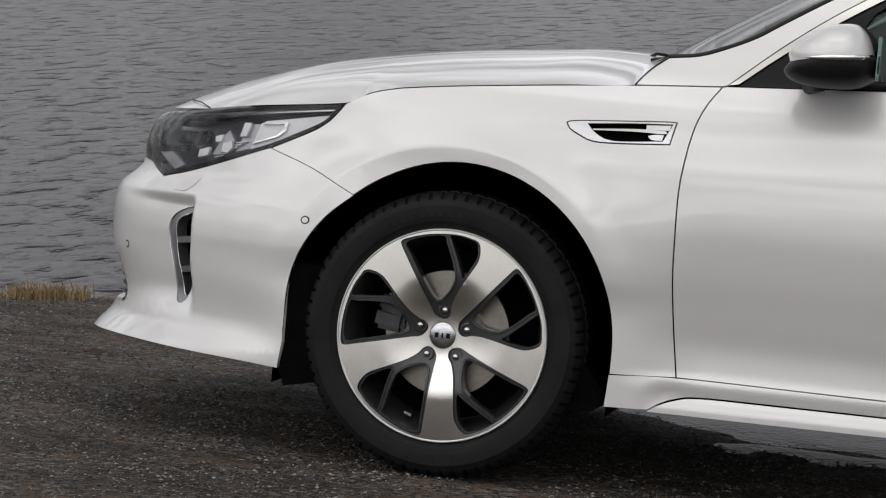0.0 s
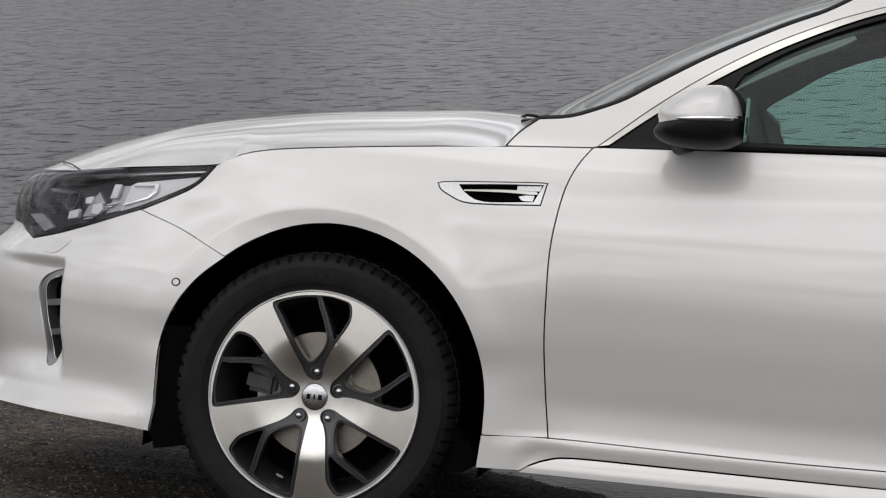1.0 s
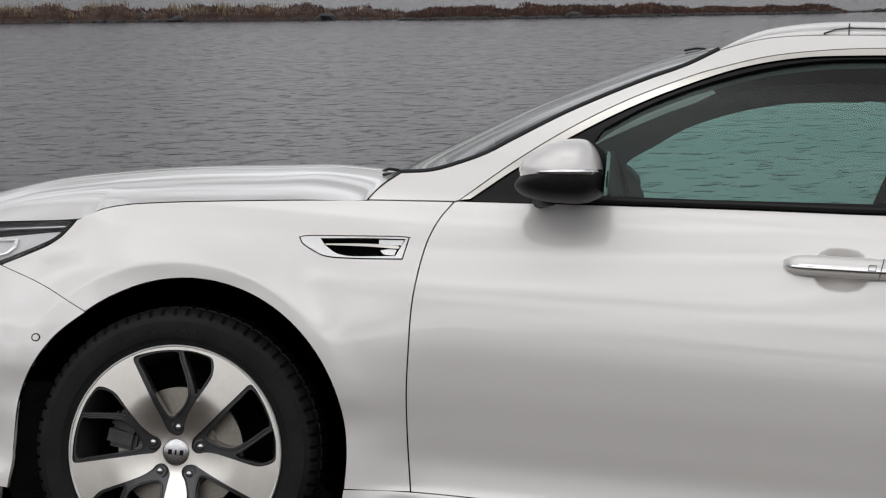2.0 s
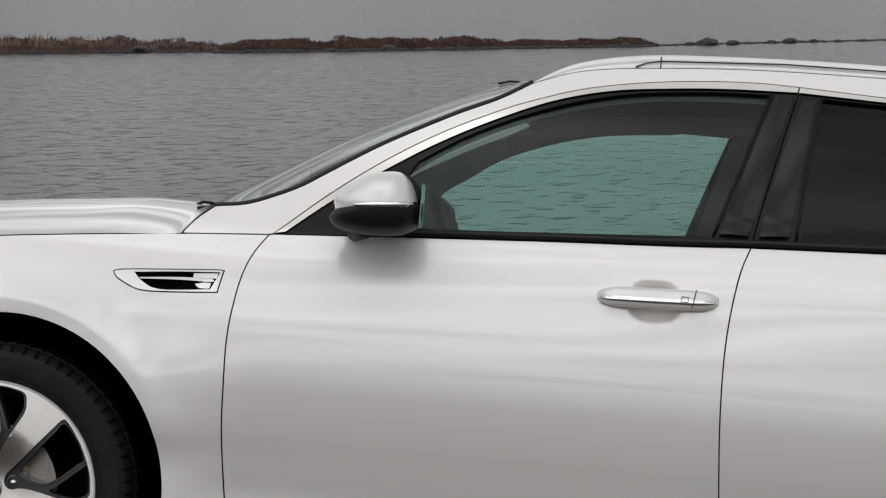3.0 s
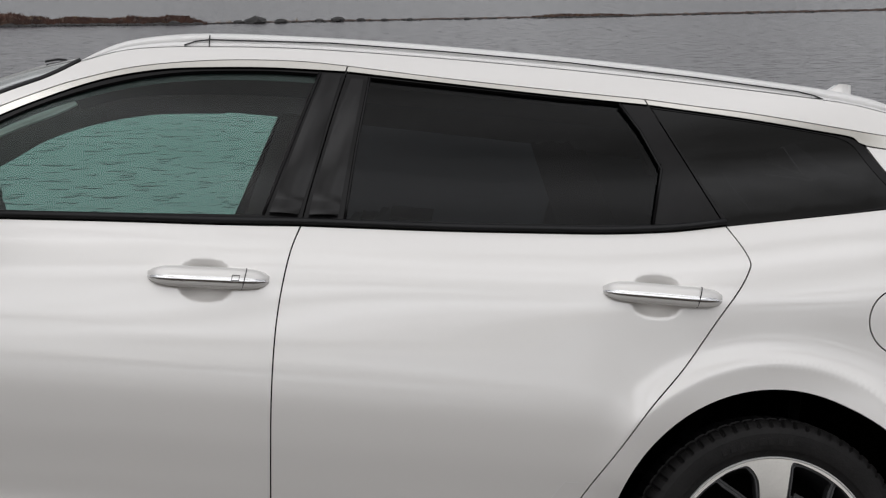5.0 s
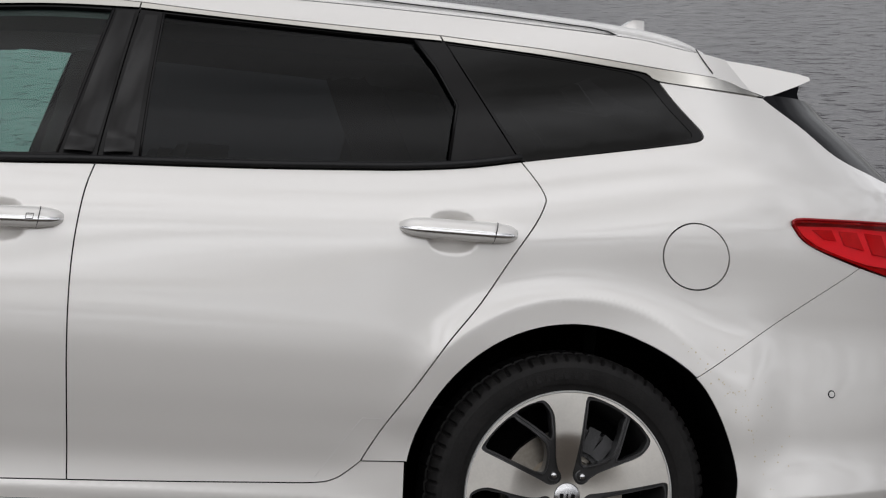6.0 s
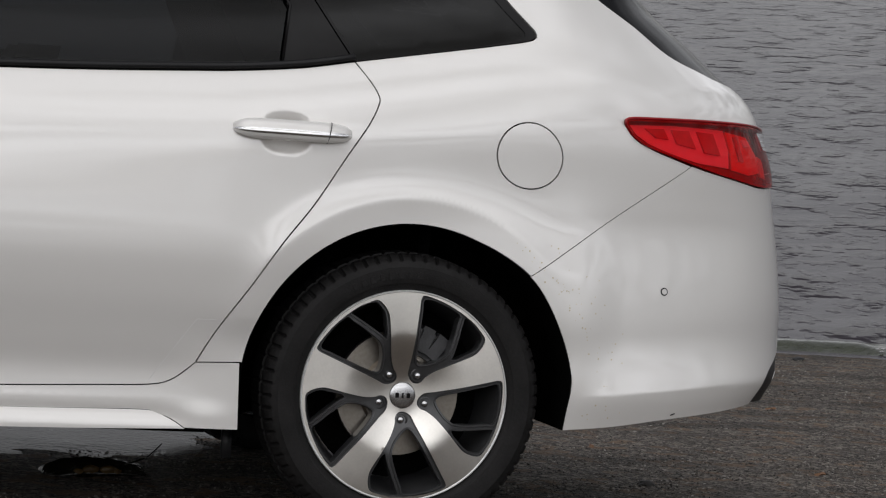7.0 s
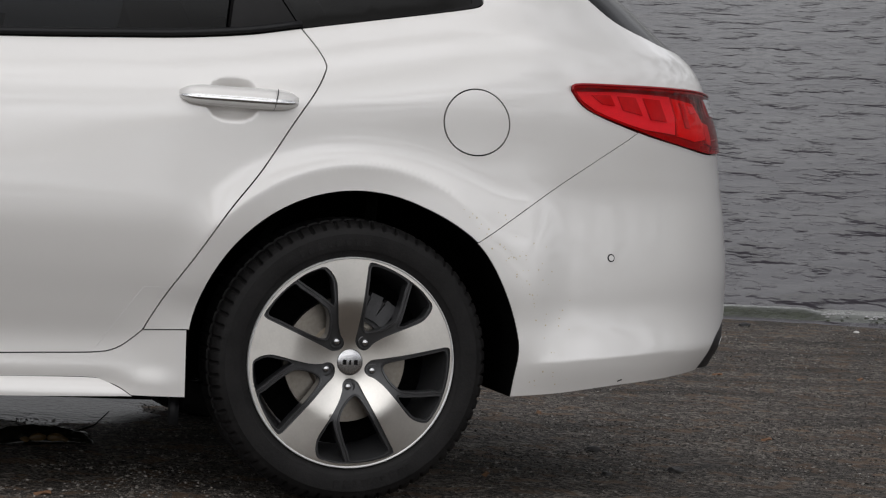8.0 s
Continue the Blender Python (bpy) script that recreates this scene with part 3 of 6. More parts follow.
def bumpers():
    vent = loop([(-.618, .562), (-.605, .515), (-.603, .447), (-.617, .379), (-.629, .351), (-.641, .332), (-.658, .325), (-.673, .335), (-.677, .372), (-.680, .425), (-.689, .465), (-.696, .498), (-.690, .522), (-.673, .541), (-.645, .556), (-.618, .562)])
    front = loop([SEAM_END, (-.338, .683), (-.449, .718)], LAMP_LOW[4:], LAMP_NOSE[:4], [(-.977, .654), (-1.04, .615), (-1.15, .60), (U_NOSE, .60)],
                 [(U_NOSE, .60), (U_NOSE, .43)], [(U_NOSE, .43), (-1.1, .428), (-.962, .42), (-.94, .379), (-.915, .34), (-.91, .312), (-.935, .296), (-1.06, .288), (U_NOSE, .287)],
                 [(U_NOSE, .287), (U_NOSE, .205)], [(U_NOSE, .205), (-.966, .222), (-.754, .226), (-.464, .219), (-.346, .212)], [(-.346, .212), (-.357, .30)], arch(True, 183, 131.5, 16))
    panel("front_bumper", front, PAINT, car, "white front bumper with corner vents", gap=.0002, holes=[vent], disp=vent_scoop, step=(.03, .022), fine=[(-.95, -.59, .29, .55, .014, .014), (-.95, -.59, .55, .60, .010, .006), (-.90, -.34, .235, .31, .02, .009)], arcs=[(0, .335, .398, .53)])
    mouth = loop([(-.618, .548), (-.608, .514), (-.607, .447), (-.620, .379), (-.634, .345), (-.650, .352), (-.656, .403), (-.662, .443), (-.671, .502), (-.660, .530), (-.618, .548)])
    panel("vent_surround", vent, VENT_DARK, car, "brushed grey metal vent surround", off=-.004, depth=0.03, disp=vent_scoop, holes=[mouth], gap=0, step=(.010, .010))
    rim = [surface(u, z, -.003, vent_scoop)[0] for u, z in mouth + mouth[:1]]
    line = [surface(u, z, -.002, vent_scoop)[0] for u, z in smooth_line([(-.645, .556), (-.673, .541), (-.692, .522), (-.698, .498), (-.690, .465), (-.681, .425), (-.678, .372), (-.674, .335), (-.658, .325), (-.641, .332)], .01)]
    for m in (0, 1):
        part("vent_rim", tube(flip(rim) if m else rim, .0014, 5), CHROME, car, "thin bright vent rim")
        part("vent_rim", tube(flip(line) if m else line, .0013, 5), CHROME, car)
    panel("vent_backing", vent, LINER, car, off=-.075, depth=0, gap=-.01)
    for z0, left in ((.512, -.655), (.474, -.682), (.404, -.676)):
        slat = loop([(left, z0), (left + .02, z0 + .007), (-.600, z0 + .016)], [(-.600, z0 + .016), (-.600, z0 + .001)], [(-.600, z0 + .001), (left + .02, z0 - .007), (left, z0)])
        panel("vent_slat", slat, VENT_DARK, car, "brushed grey vent slat", off=-.003 if z0 < .5 else -.030, depth=.045, disp=vent_scoop, gap=0, step=(.012, .006))
    grille = loop([(-1.0, .66), (-1.04, .615), (-1.15, .60), (U_NOSE, .60)], [(U_NOSE, .60), (U_NOSE, .79)], [(U_NOSE, .79), (-1.0, .775)], [(-1.0, .775), (-1.07, .726), (-1.03, .69), (-1.0, .66)])
    panel("grille", grille, GLOSS_BLACK, car, "gloss black front grille", off=-.012)
    low = loop([(U_NOSE, .43), (-1.1, .428), (-.962, .42), (-.94, .379), (-.915, .34), (-.91, .312), (-.935, .296), (-1.06, .288), (U_NOSE, .287)])
    panel("lower_grille", low, BLACK, car, "black lower intake mesh", off=-.02, gap=-.01)
    for z in (.315, .335, .355, .375, .395):
        bar = loop([(U_NOSE, z - .003), (-.92, z - .003)], [(-.92, z - .003), (-.92, z + .003)], [(-.92, z + .003), (U_NOSE, z + .003)])
        panel("intake_bar", bar, GUNMETAL, car, off=-.008, depth=.012, gap=0)
    rear = loop(BUMPER_SEAM, arch(False, 47, -10, 20), [arch(False, -10, -11, 1)[0], (3.168, .267)], [(3.168, .267), (3.285, .28), (3.43, .299), (3.624, .316), (3.755, .327)],
                [(3.755, .327), (3.795, .392), (3.86, .424), (3.97, .456), (4.06, .47)], [(4.06, .47), (U_TAIL, .475)], [(U_TAIL, .475), (U_TAIL, .86)], [(U_TAIL, .86), (4.02, .862), (3.93, .862), (3.85, .859), (3.744, .863), (3.553, .889), (3.478, .904)])
    panel("rear_bumper", rear, PAINT, car, "white rear bumper with sculpted corner", gap=.0002, step=(.035, .02), ridge=[(XE + LR * math.asin((x - XE) / (curve(TAIL, z) - XE)), z) for x, z in [(3.20 + .012 * k, .35 + (.012 * k - .04) * .083) for k in range(56)]], fine=[(3.15, 3.9, .40, .52, .02, .012), (3.2, 3.9, .325, .40, .014, .006)], arcs=[(2.805, .335, .398, .545)])
    diffuser = loop([(3.755, .327), (3.795, .392), (3.86, .424), (3.97, .456), (4.06, .47)], [(4.06, .47), (U_TAIL, .475)], [(U_TAIL, .475), (U_TAIL, .325)], [(U_TAIL, .325), (3.95, .322), (3.755, .327)])
    panel("diffuser", diffuser, BLACK, car, "black rear diffuser", off=-.004)
    tip = loop([(4.0, .352), (4.12, .352)], [(4.12, .352), (4.12, .40)], [(4.12, .40), (4.02, .402), (4.0, .352)])
    panel("exhaust_finisher", tip, SATIN, car, "satin exhaust finisher", off=-.002, depth=.02, gap=0)
    for u, z, off in ((-.321, .562, .0006), (-.872, .442, .0006), (3.382, .602, .0006)):
        ring = [(u + .0085 * math.cos(a), z + .0085 * math.sin(a)) for a in [2 * math.pi * k / 20 for k in range(20)]]
        panel("parking_sensor", ring, PAINT, car, off=off + .0012, depth=.004, gap=.0018, step=(.01, .01), disp=vent_scoop if u < 0 else None)
        panel("sensor_ring", shrink(ring, -.0012), BLACK, car, off=off, depth=.003, gap=0, holes=[shrink(ring, .0022)], step=(.02, .02), disp=vent_scoop if u < 0 else None)
    cap = loop([(-.69, .594), (-.65, .596), (-.632, .628)], [(-.632, .628), (-.69, .628), (-.70, .61), (-.69, .594)])
    panel("washer_cap", cap, PAINT, car, off=.002, depth=.006, gap=0)


def flanks():
    vent = loop([(.248, .838), (.254, .849), (.368, .859), (.483, .867), (.492, .862)], [(.492, .862), (.483, .817)], [(.483, .817), (.374, .809), (.309, .808), (.275, .82), (.254, .831), (.248, .838)])
    fender = loop(FENDER_TOP, DOOR_FRONT, [(.548, .295), (.396, .287)], arch(True, -7, 131.5, 40), [SEAM_END, (-.338, .683), (-.449, .718)], LAMP_LOW[::-1][3:])
    panel("front_fender", fender, PAINT, car, "white front wing with a side vent", holes=[vent], step=(.03, .022), arcs=[(0, .335, .398, .53)])
    hole = loop([(.294, .846), (.394, .855), (.484, .861)], [(.484, .861), (.466, .823)], [(.466, .823), (.354, .814), (.313, .828), (.294, .846)])
    panel("vent_frame", vent, VENT_METAL, car, "chrome wing vent frame", holes=[hole], off=.0015, depth=.02, gap=.0012, step=(.02, .01))
    panel("vent_mesh", hole, LINER, car, off=-.014, depth=0, gap=-.006)
    fin = loop([(.305, .836), (.40, .844), (.470, .846)], [(.470, .846), (.470, .839), (.40, .838), (.305, .833)])
    panel("vent_fin", fin, TRIM_CHROME, car, off=.002, depth=.012, gap=0, step=(.02, .01))
    block = loop([(.425, .857), (.482, .861)], [(.482, .861), (.478, .848)], [(.478, .848), (.425, .846)])
    panel("vent_block", block, VENT_METAL, car, off=-.004, depth=.01, gap=.0005, step=(.02, .01))
    block = loop([(.43, .833), (.452, .838), (.468, .838)], [(.468, .838), (.464, .824)], [(.464, .824), (.44, .824), (.43, .833)])
    panel("vent_block", block, VENT_METAL, car, off=-.004, depth=.01, gap=.0005, step=(.02, .01))
    d1, d2 = handle_pocket(1.463, .880), handle_pocket(2.487, .921)
    door = loop(BELT_FRONT, DOOR_MID, [(1.652, .31), (1.3, .300), (1.008, .295), (.548, .295)], DOOR_FRONT[::-1])
    front_door = panel("front_door", door, PAINT, car, "white front door", disp=d1, step=(.04, .022), fine=[(1.385, 1.545, .822, .938, .009, .007), (.53, 1.66, .295, .40, .03, .008)])
    door = loop(BELT_REAR, DOOR_REAR, DOOR_FOOT, DOOR_MID[::-1])
    rear_door = panel("rear_door", door, PAINT, car, "white rear door", disp=d2, step=(.04, .022), fine=[(2.41, 2.57, .862, .98, .009, .007), (1.63, 2.35, .31, .42, .03, .008)], arcs=[(2.805, .335, .42, .545)])
    flap = [(3.060 + .0735 * math.cos(a), .9045 + .0775 * math.sin(a)) for a in [2 * math.pi * k / 48 for k in range(48)]]
    quarter = loop(QUARTER_TIP, CHROME_LOW_Q[4:], TAIL_GLASS_EDGE, [(U_TAIL, 1.10), (U_TAIL, 1.0)], [(U_TAIL, 1.0), (4.0, 1.0)], TAILLAMP_TOP[::-1], [(3.293, .993), (3.318, .96), (3.374, .934), (3.478, .904)], BUMPER_SEAM,
                   arch(False, 47, 172, 40), [arch(False, 172, 173, 1)[0], (2.413, .391)], [(2.413, .391), (2.312, .387)], DOOR_REAR[::-1])
    panel("rear_quarter", quarter, PAINT, car, "white rear quarter with round fuel flap", holes=[flap], step=(.035, .022), arcs=[(2.805, .335, .398, .545)])
    panel("fuel_flap", flap, PAINT, car, "round white fuel flap", off=.0005)
    tail = loop([(4.02, 1.0), (U_TAIL, 1.0)], [(U_TAIL, 1.0), (U_TAIL, .865)], [(U_TAIL, .865), (4.0, .868), (4.02, .93), (4.02, 1.0)])
    panel("tailgate", tail, PAINT, car, "white tailgate")
    side = loop([(.386, .943), (.483, .95), (.584, .957)], CHROME_TOP, CHROME_TOP_R, CHROME_TOP_Q[:6], [(3.24, 1.331), (3.17, 1.39)], ROOF_EDGE[::-1], PILLAR_EDGE[::-1], [(.454, 1.012), (.414, .979), (.386, .943)])
    panel("roof_pillar", side, PAINT, car, "white roof side and windscreen pillar", step=(.035, .015), depth=.02)
    strip = loop(CHROME_TOP, [(1.76, 1.399), (1.756, 1.384)], CHROME_LOW[::-1])
    panel("chrome_strip", strip, TRIM_CHROME, car, "bright chrome window strip", off=.002, depth=.01, step=(.03, .006))
    strip = loop(CHROME_TOP_R, [(2.457, 1.378), (2.465, 1.364)], CHROME_LOW_R[::-1])
    panel("chrome_strip", strip, TRIM_CHROME, car, off=.002, depth=.01, step=(.03, .006))
    strip = loop(CHROME_TOP_Q, [(3.416, 1.298), (3.413, 1.295)], CHROME_LOW_Q[::-1])
    panel("chrome_strip", strip, TRIM_CHROME, car, off=.002, depth=.01, step=(.03, .006))


def sills():
    top = [(.396, .287), (.548, .295), (1.008, .295), (1.3, .300), (1.652, .31), (1.891, .318), (2.082, .326), (2.21, .332), (2.255, .343), (2.286, .364), (2.312, .387)]
    blade = [(.49, .216), (.514, .231), (.552, .246), (.609, .255), (.812, .257), (1.2, .260), (1.705, .269), (1.956, .273), (2.186, .278), (2.225, .272), (2.265, .255), (2.295, .236)]
    sill = loop(top, [(2.312, .387), (2.413, .391)], [(2.413, .391), (2.418, .236)], [(2.418, .236), (2.295, .236)], blade[::-1], [(.49, .216), (.391, .212)], [(.391, .212), (.396, .287)])

    def fall(u, z):
        return -.021 * sst(.290, .236, z - .008 * u) * sst(.46, .56, u) * sst(2.36, 2.2, u)
    panel("sill", sill, PAINT, car, "white door sill", disp=fall, step=(.03, .0055), gap=.0012)
    skirt = loop(blade, [(2.295, .236), (1.959, .227), (1.4, .220), (.816, .214), (.49, .213)])

    def kick(u, z):
        return .012 - 11 * max(0, z - (.218 + .008 * u)) ** 2
    panel("side_skirt", skirt, PAINT, car, "white side skirt blade", disp=kick, step=(.012, .004), depth=.02, gap=.0012)
    rows = [[(x, YC - w * k, z - dz) for w, dz in ((.84, -.02), (.66, .0), (.5, .035), (.2, .075), (-.2, .075), (-.5, .035), (-.66, .0), (-.84, -.02))] for x, z, k in ((-.7, .29, .5), (-.4, .27, .6), (.36, .24, .7), (.42, .225, 1), (1.2, .225, 1), (2.0, .235, 1), (2.4, .245, 1), (2.45, .26, .6), (3.0, .31, .6), (3.6, .36, .6))]
    bm, _ = loft(rows)
    part("underbody", bm, LINER, car, "dark underbody")
    bm = bmesh.new()
    bmesh.ops.create_cube(bm, size=1, matrix=Matrix.LocRotScale((2.405, .06, .20), None, (.022, .02, .07)))
    part("jacking_bracket", bm, BLACK, car)


def inner_shell():
    """A dark inner body behind the gaps between the panels."""
    us = [lerp(-1.25, 4.2, i / 150) for i in range(151)]
    zs = [.225 + .021 * j for j in range(38)]
    verts, ids, faces = [], {}, []
    for i, u in enumerate(us):
        for j, z in enumerate(zs):
            ids[i, j] = len(verts)
            p, n = surface(u, z, -.034)
            if u < -.5:
                p, n = surface(u, z, -.075)
            verts.append(tuple(p))

    def open_here(u, z):
        if any(((u - cx) / .43) ** 2 + ((z - .335) / .44) ** 2 < 1 for cx in (0.02, 2.802)) or (abs(u - .02) < .43 or abs(u - 2.802) < .43) and z < .34:
            return True
        if u > 3.1 and z < .35 or u < -.3 and z < .27:
            return True
        return u < -.2 and z > .58 or z > curve(BELT, u) - .02 and .5 < u < 3.6 or z > .9 and u < .5 or .2 < u < .52 and .79 < z < .88
    for i in range(150):
        for j in range(37):
            if not open_here(us[i], zs[j]) and not open_here(us[i + 1], zs[j + 1]):
                faces.append((ids[i, j], ids[i + 1, j], ids[i + 1, j + 1], ids[i, j + 1]))
    from_lists("inner_body", verts, faces, LINER, car, "dark inner body")
    from_lists("inner_body", flip(verts), faces, LINER, car)


def roof_and_hood():
    crest = [(-1.0, .74), (-.90, .775), (-.831, .806), (-.738, .858), (-.621, .896), (-.448, .946), (-.303, .973), (-.16, .995), (.068, 1.019), (.238, 1.033), (.386, 1.030), (.46, 1.024)]
    edge2d = [(U_NOSE + .02, .795), (-1.15, .79), (-1.0, .783), (-.9, .786)] + smooth_line([(-.758, .793), (-.588, .813), (-.308, .841), (-.257, .866), (-.193, .882), (-.063, .900), (.095, .917), (.238, .931), (.386, .944), (.414, .979), (.447, 1.008)])
    edge = [P(u, z) for u, z in edge2d]
    rows = []
    brow = [(-1.2, .785), (-.9, .793), (-.6, .826), (-.3, .868), (0, .909), (.24, .932), (.386, .946), (.42, .985), (.46, 1.012)]
    for x, y, z in edge:
        w = YC - y
        zc = max(curve(crest, x), z)
        zs = min(lerp(z, curve(brow, x), sst(-.75, -.45, x) * sst(-.02, -.2, x)), zc)
        row = []
        for k in range(49):
            a = -1 + k / 24
            t = 1 - abs(a) ** 2.3
            ridge = .0016 * math.exp(-((abs(a) - .6) / .14) ** 2) * sst(-.9, -.1, x) * sst(.4, .2, x)
            row.append((x, YC + a * (w - .002), lerp(zs, zc, t) + (z - zs) * abs(a) ** 14 + ridge))
        rows.append(row)
    bm, _ = loft(rows)
    part("bonnet", bm, PAINT, car, "white bonnet with faint ridges")
    rows = []
    for u, z in smooth_line(ROOF_EDGE, .05):
        x, y, z = P(u, z)
        zc = z + .035 * sst(1.1, 1.5, x) * sst(3.35, 2.9, x) + .004
        w = YC - y
        rows.append([(x - .03 * (1 - a * a) * sst(1.4, 1.1, x), YC + a * w, lerp(z, zc, 1 - abs(a) ** 2.2)) for a in [-1 + k / 12 for k in range(25)]])
    bm, _ = loft(rows)
    part("roof", bm, PAINT, car, "white roof panel")
    bm, _ = loft([[(x, y, z - .045) for x, y, z in r[1:-1]] for r in rows])
    part("headliner", bm, CLOTH, car, "grey cloth headliner")
    centre = [(.33, 1.0), (.40, 1.05), (.459, 1.088), (.6295, 1.188), (.737, 1.245), (.845, 1.298), (.953, 1.347), (1.06, 1.388), (1.115, 1.398)]
    n = 17
    e = smooth_line(PILLAR_EDGE, .01)
    c = smooth_line(centre, .01)
    rows = []
    for k in range(n):
        s = k / (n - 1)
        x, y, z = P(*e[int(s * (len(e) - 1))])
        cx, cz = c[int(s * (len(c) - 1))]
        w = YC - y - .004
        rows.append([(lerp(x, cx, 1 - abs(a) ** 2.1), YC + a * w, lerp(z, cz, 1 - abs(a) ** 2.1) - .004) for a in [-1 + q / 12 for q in range(25)]])
    bm, _ = loft(rows)
    part("windscreen", bm, SCREEN, car, "clear raked windscreen").visible_shadow = False
    for m in (0, 1):
        line = [P(u, z) for u, z in e]
        line = flip(line) if m else line
        part("windscreen_seal", tube([(x - .003, y + (.005 if not m else -.005), z + .002) for x, y, z in line], .005, 6), SEAL, car)
    cut = [P(u, z + .004) for u, z in ((-1.06, .803), (-.95, .803), (-.851, .801), (-.75, .791))]
    for m in (0, 1):
        part("bonnet_joint", tube(flip(cut) if m else cut, .0015, 5), SEAL, car)
    seam = [surface(u, z, .0006)[0] for u, z in smooth_line([(.386, .9435), (.400, .963), (.414, .979), (.432, .996), (.454, 1.012)], .01)]
    for m in (0, 1):
        part("bonnet_joint", tube(flip(seam) if m else seam, .0017, 5), SEAL, car)
    # rear window and spoiler
    rear = loop(TAIL_GLASS_EDGE, [(U_TAIL, 1.10), (U_TAIL, 1.31)], [(U_TAIL, 1.31), (3.55, 1.31), (3.413, 1.297)])
    panel("rear_window", rear, TAIL_GLASS, car, "dark rear window", off=-.006)
    prof = [(3.12, 1.392), (3.20, 1.392), (3.30, 1.384), (3.40, 1.372), (3.428, 1.366), (3.430, 1.358), (3.395, 1.341), (3.35, 1.322), (3.311, 1.306), (3.27, 1.318), (3.22, 1.338), (3.17, 1.365)]
    rows = []
    for k in range(13):
        a = -1 + k / 6
        push = .05 * (1 - a * a)
        rows.append([(x + push * sst(3.1, 3.4, x), YC + a * (.588 - .05 * max(0, z - 1.306) / .08), z + .014 * (1 - a * a)) for x, z in prof])
    bm, vs = loft(rows, close=True)
    bm.faces.new(vs[0])
    bm.faces.new(vs[-1][::-1])
    spoiler = part("roof_spoiler", bm, PAINT, car, "white roof spoiler")
    spoiler.data.set_sharp_from_angle(angle=radians(38))
    corner = loop([(3.165, 1.391), (3.30, 1.378)], [(3.30, 1.378), (3.37, 1.312)], [(3.37, 1.312), (3.24, 1.333)], [(3.24, 1.333), (3.165, 1.391)])
    panel("spoiler_corner", corner, PAINT, car, off=-.003, gap=-.002)
    seam = [surface(u, z, .0015)[0] for u, z in ((3.168, 1.397), (3.184, 1.378), (3.203, 1.358), (3.219, 1.341))]
    blade = [(3.313, 1.306), (3.359, 1.324), (3.399, 1.344), (3.396, 1.321), (3.403, 1.301), (3.416, 1.275), (3.438, 1.233), (3.39, 1.262)]
    for m in (0, 1):
        part("spoiler_joint", tube(flip(seam) if m else seam, .0014, 5), SEAL, car)
        bm = bmesh.new()
        rings = [[bm.verts.new(p) for p in (flip([(x, y, z) for x, z in blade]) if m else [(x, y, z) for x, z in blade])] for y in (.335, .375)]
        bm.faces.new(rings[0])
        bm.faces.new(rings[1][::-1])
        for i in range(len(blade)):
            j = (i + 1) % len(blade)
            bm.faces.new((rings[0][i], rings[1][i], rings[1][j], rings[0][j]))
        part("spoiler_blade", bm, TAIL_GLASS, car, "black side blade under the spoiler", smooth=False)
    top = [(1.134, 1.363), (1.204, 1.402), (1.282, 1.427), (1.44, 1.452), (1.734, 1.466), (2.0, 1.470), (2.28, 1.469), (2.55, 1.463), (2.84, 1.450), (3.02, 1.438), (3.094, 1.424), (3.146, 1.403)]
    for m in (0, 1):
        rows = []
        for x, z in smooth_line(top, .03):
            z += .007 * sst(1.13, 1.3, x) * sst(3.15, 2.9, x)
            zb = curve(ROOF_EDGE, x) - .006
            h = max(.004, z - zb)
            y = .335
            row = [(x, y - .012, zb), (x, y - .019, zb + h * .35), (x, y - .0175, zb + h * .52), (x, y - .011, zb + h * .56), (x, y - .013, zb + h * .60), (x, y - .014, zb + h * .8), (x, y - .006, zb + h * .98), (x, y + .010, zb + h), (x, y + .02, zb + h * .8), (x, y + .022, zb)]
            rows.append(flip(row) if m else row)
        bm, _ = loft(rows)
        part("roof_rail", bm, SATIN_WHITE, car, "satin silver roof rail")
        groove = [(1.383, .3145, 1.420), (1.409, .3145, 1.431), (1.442, .315, 1.4375), (1.728, .3155, 1.454), (1.994, .3155, 1.457), (2.30, .3155, 1.456), (2.60, .3155, 1.447), (2.86, .3155, 1.434), (2.90, .3155, 1.428), (2.938, .316, 1.416)]
        groove = [(x, y, z + .005) for x, y, z in groove]
        part("rail_groove", tube(flip(groove) if m else groove, .0018, 5), SEAL, car)
        joint = [(1.441, .316, 1.424), (1.441, .314, 1.438), (1.441, .320, 1.4535)]
        part("rail_joint", tube(flip(joint) if m else joint, .0016, 5), SEAL, car)
    fin = [(3.03, 1.47), (3.075, 1.492), (3.122, 1.512), (3.145, 1.514), (3.150, 1.475), (3.145, 1.44), (3.03, 1.45)]
    bm, vs = loft([[(lerp(3.09, x, 1 - .5 * a * a), YC + .02 * a, z) for x, z in fin] for a in (-1, -.5, 0, .5, 1)], close=True)
    bm.faces.new(vs[0])
    bm.faces.new(vs[-1][::-1])
    part("antenna_fin", bm, PAINT, car, "small white shark-fin antenna")


SATIN_WHITE = material("satin_silver_rail", (0.80, 0.79, 0.78), 0.35, 0.10, 0.5, 0.03, 6)


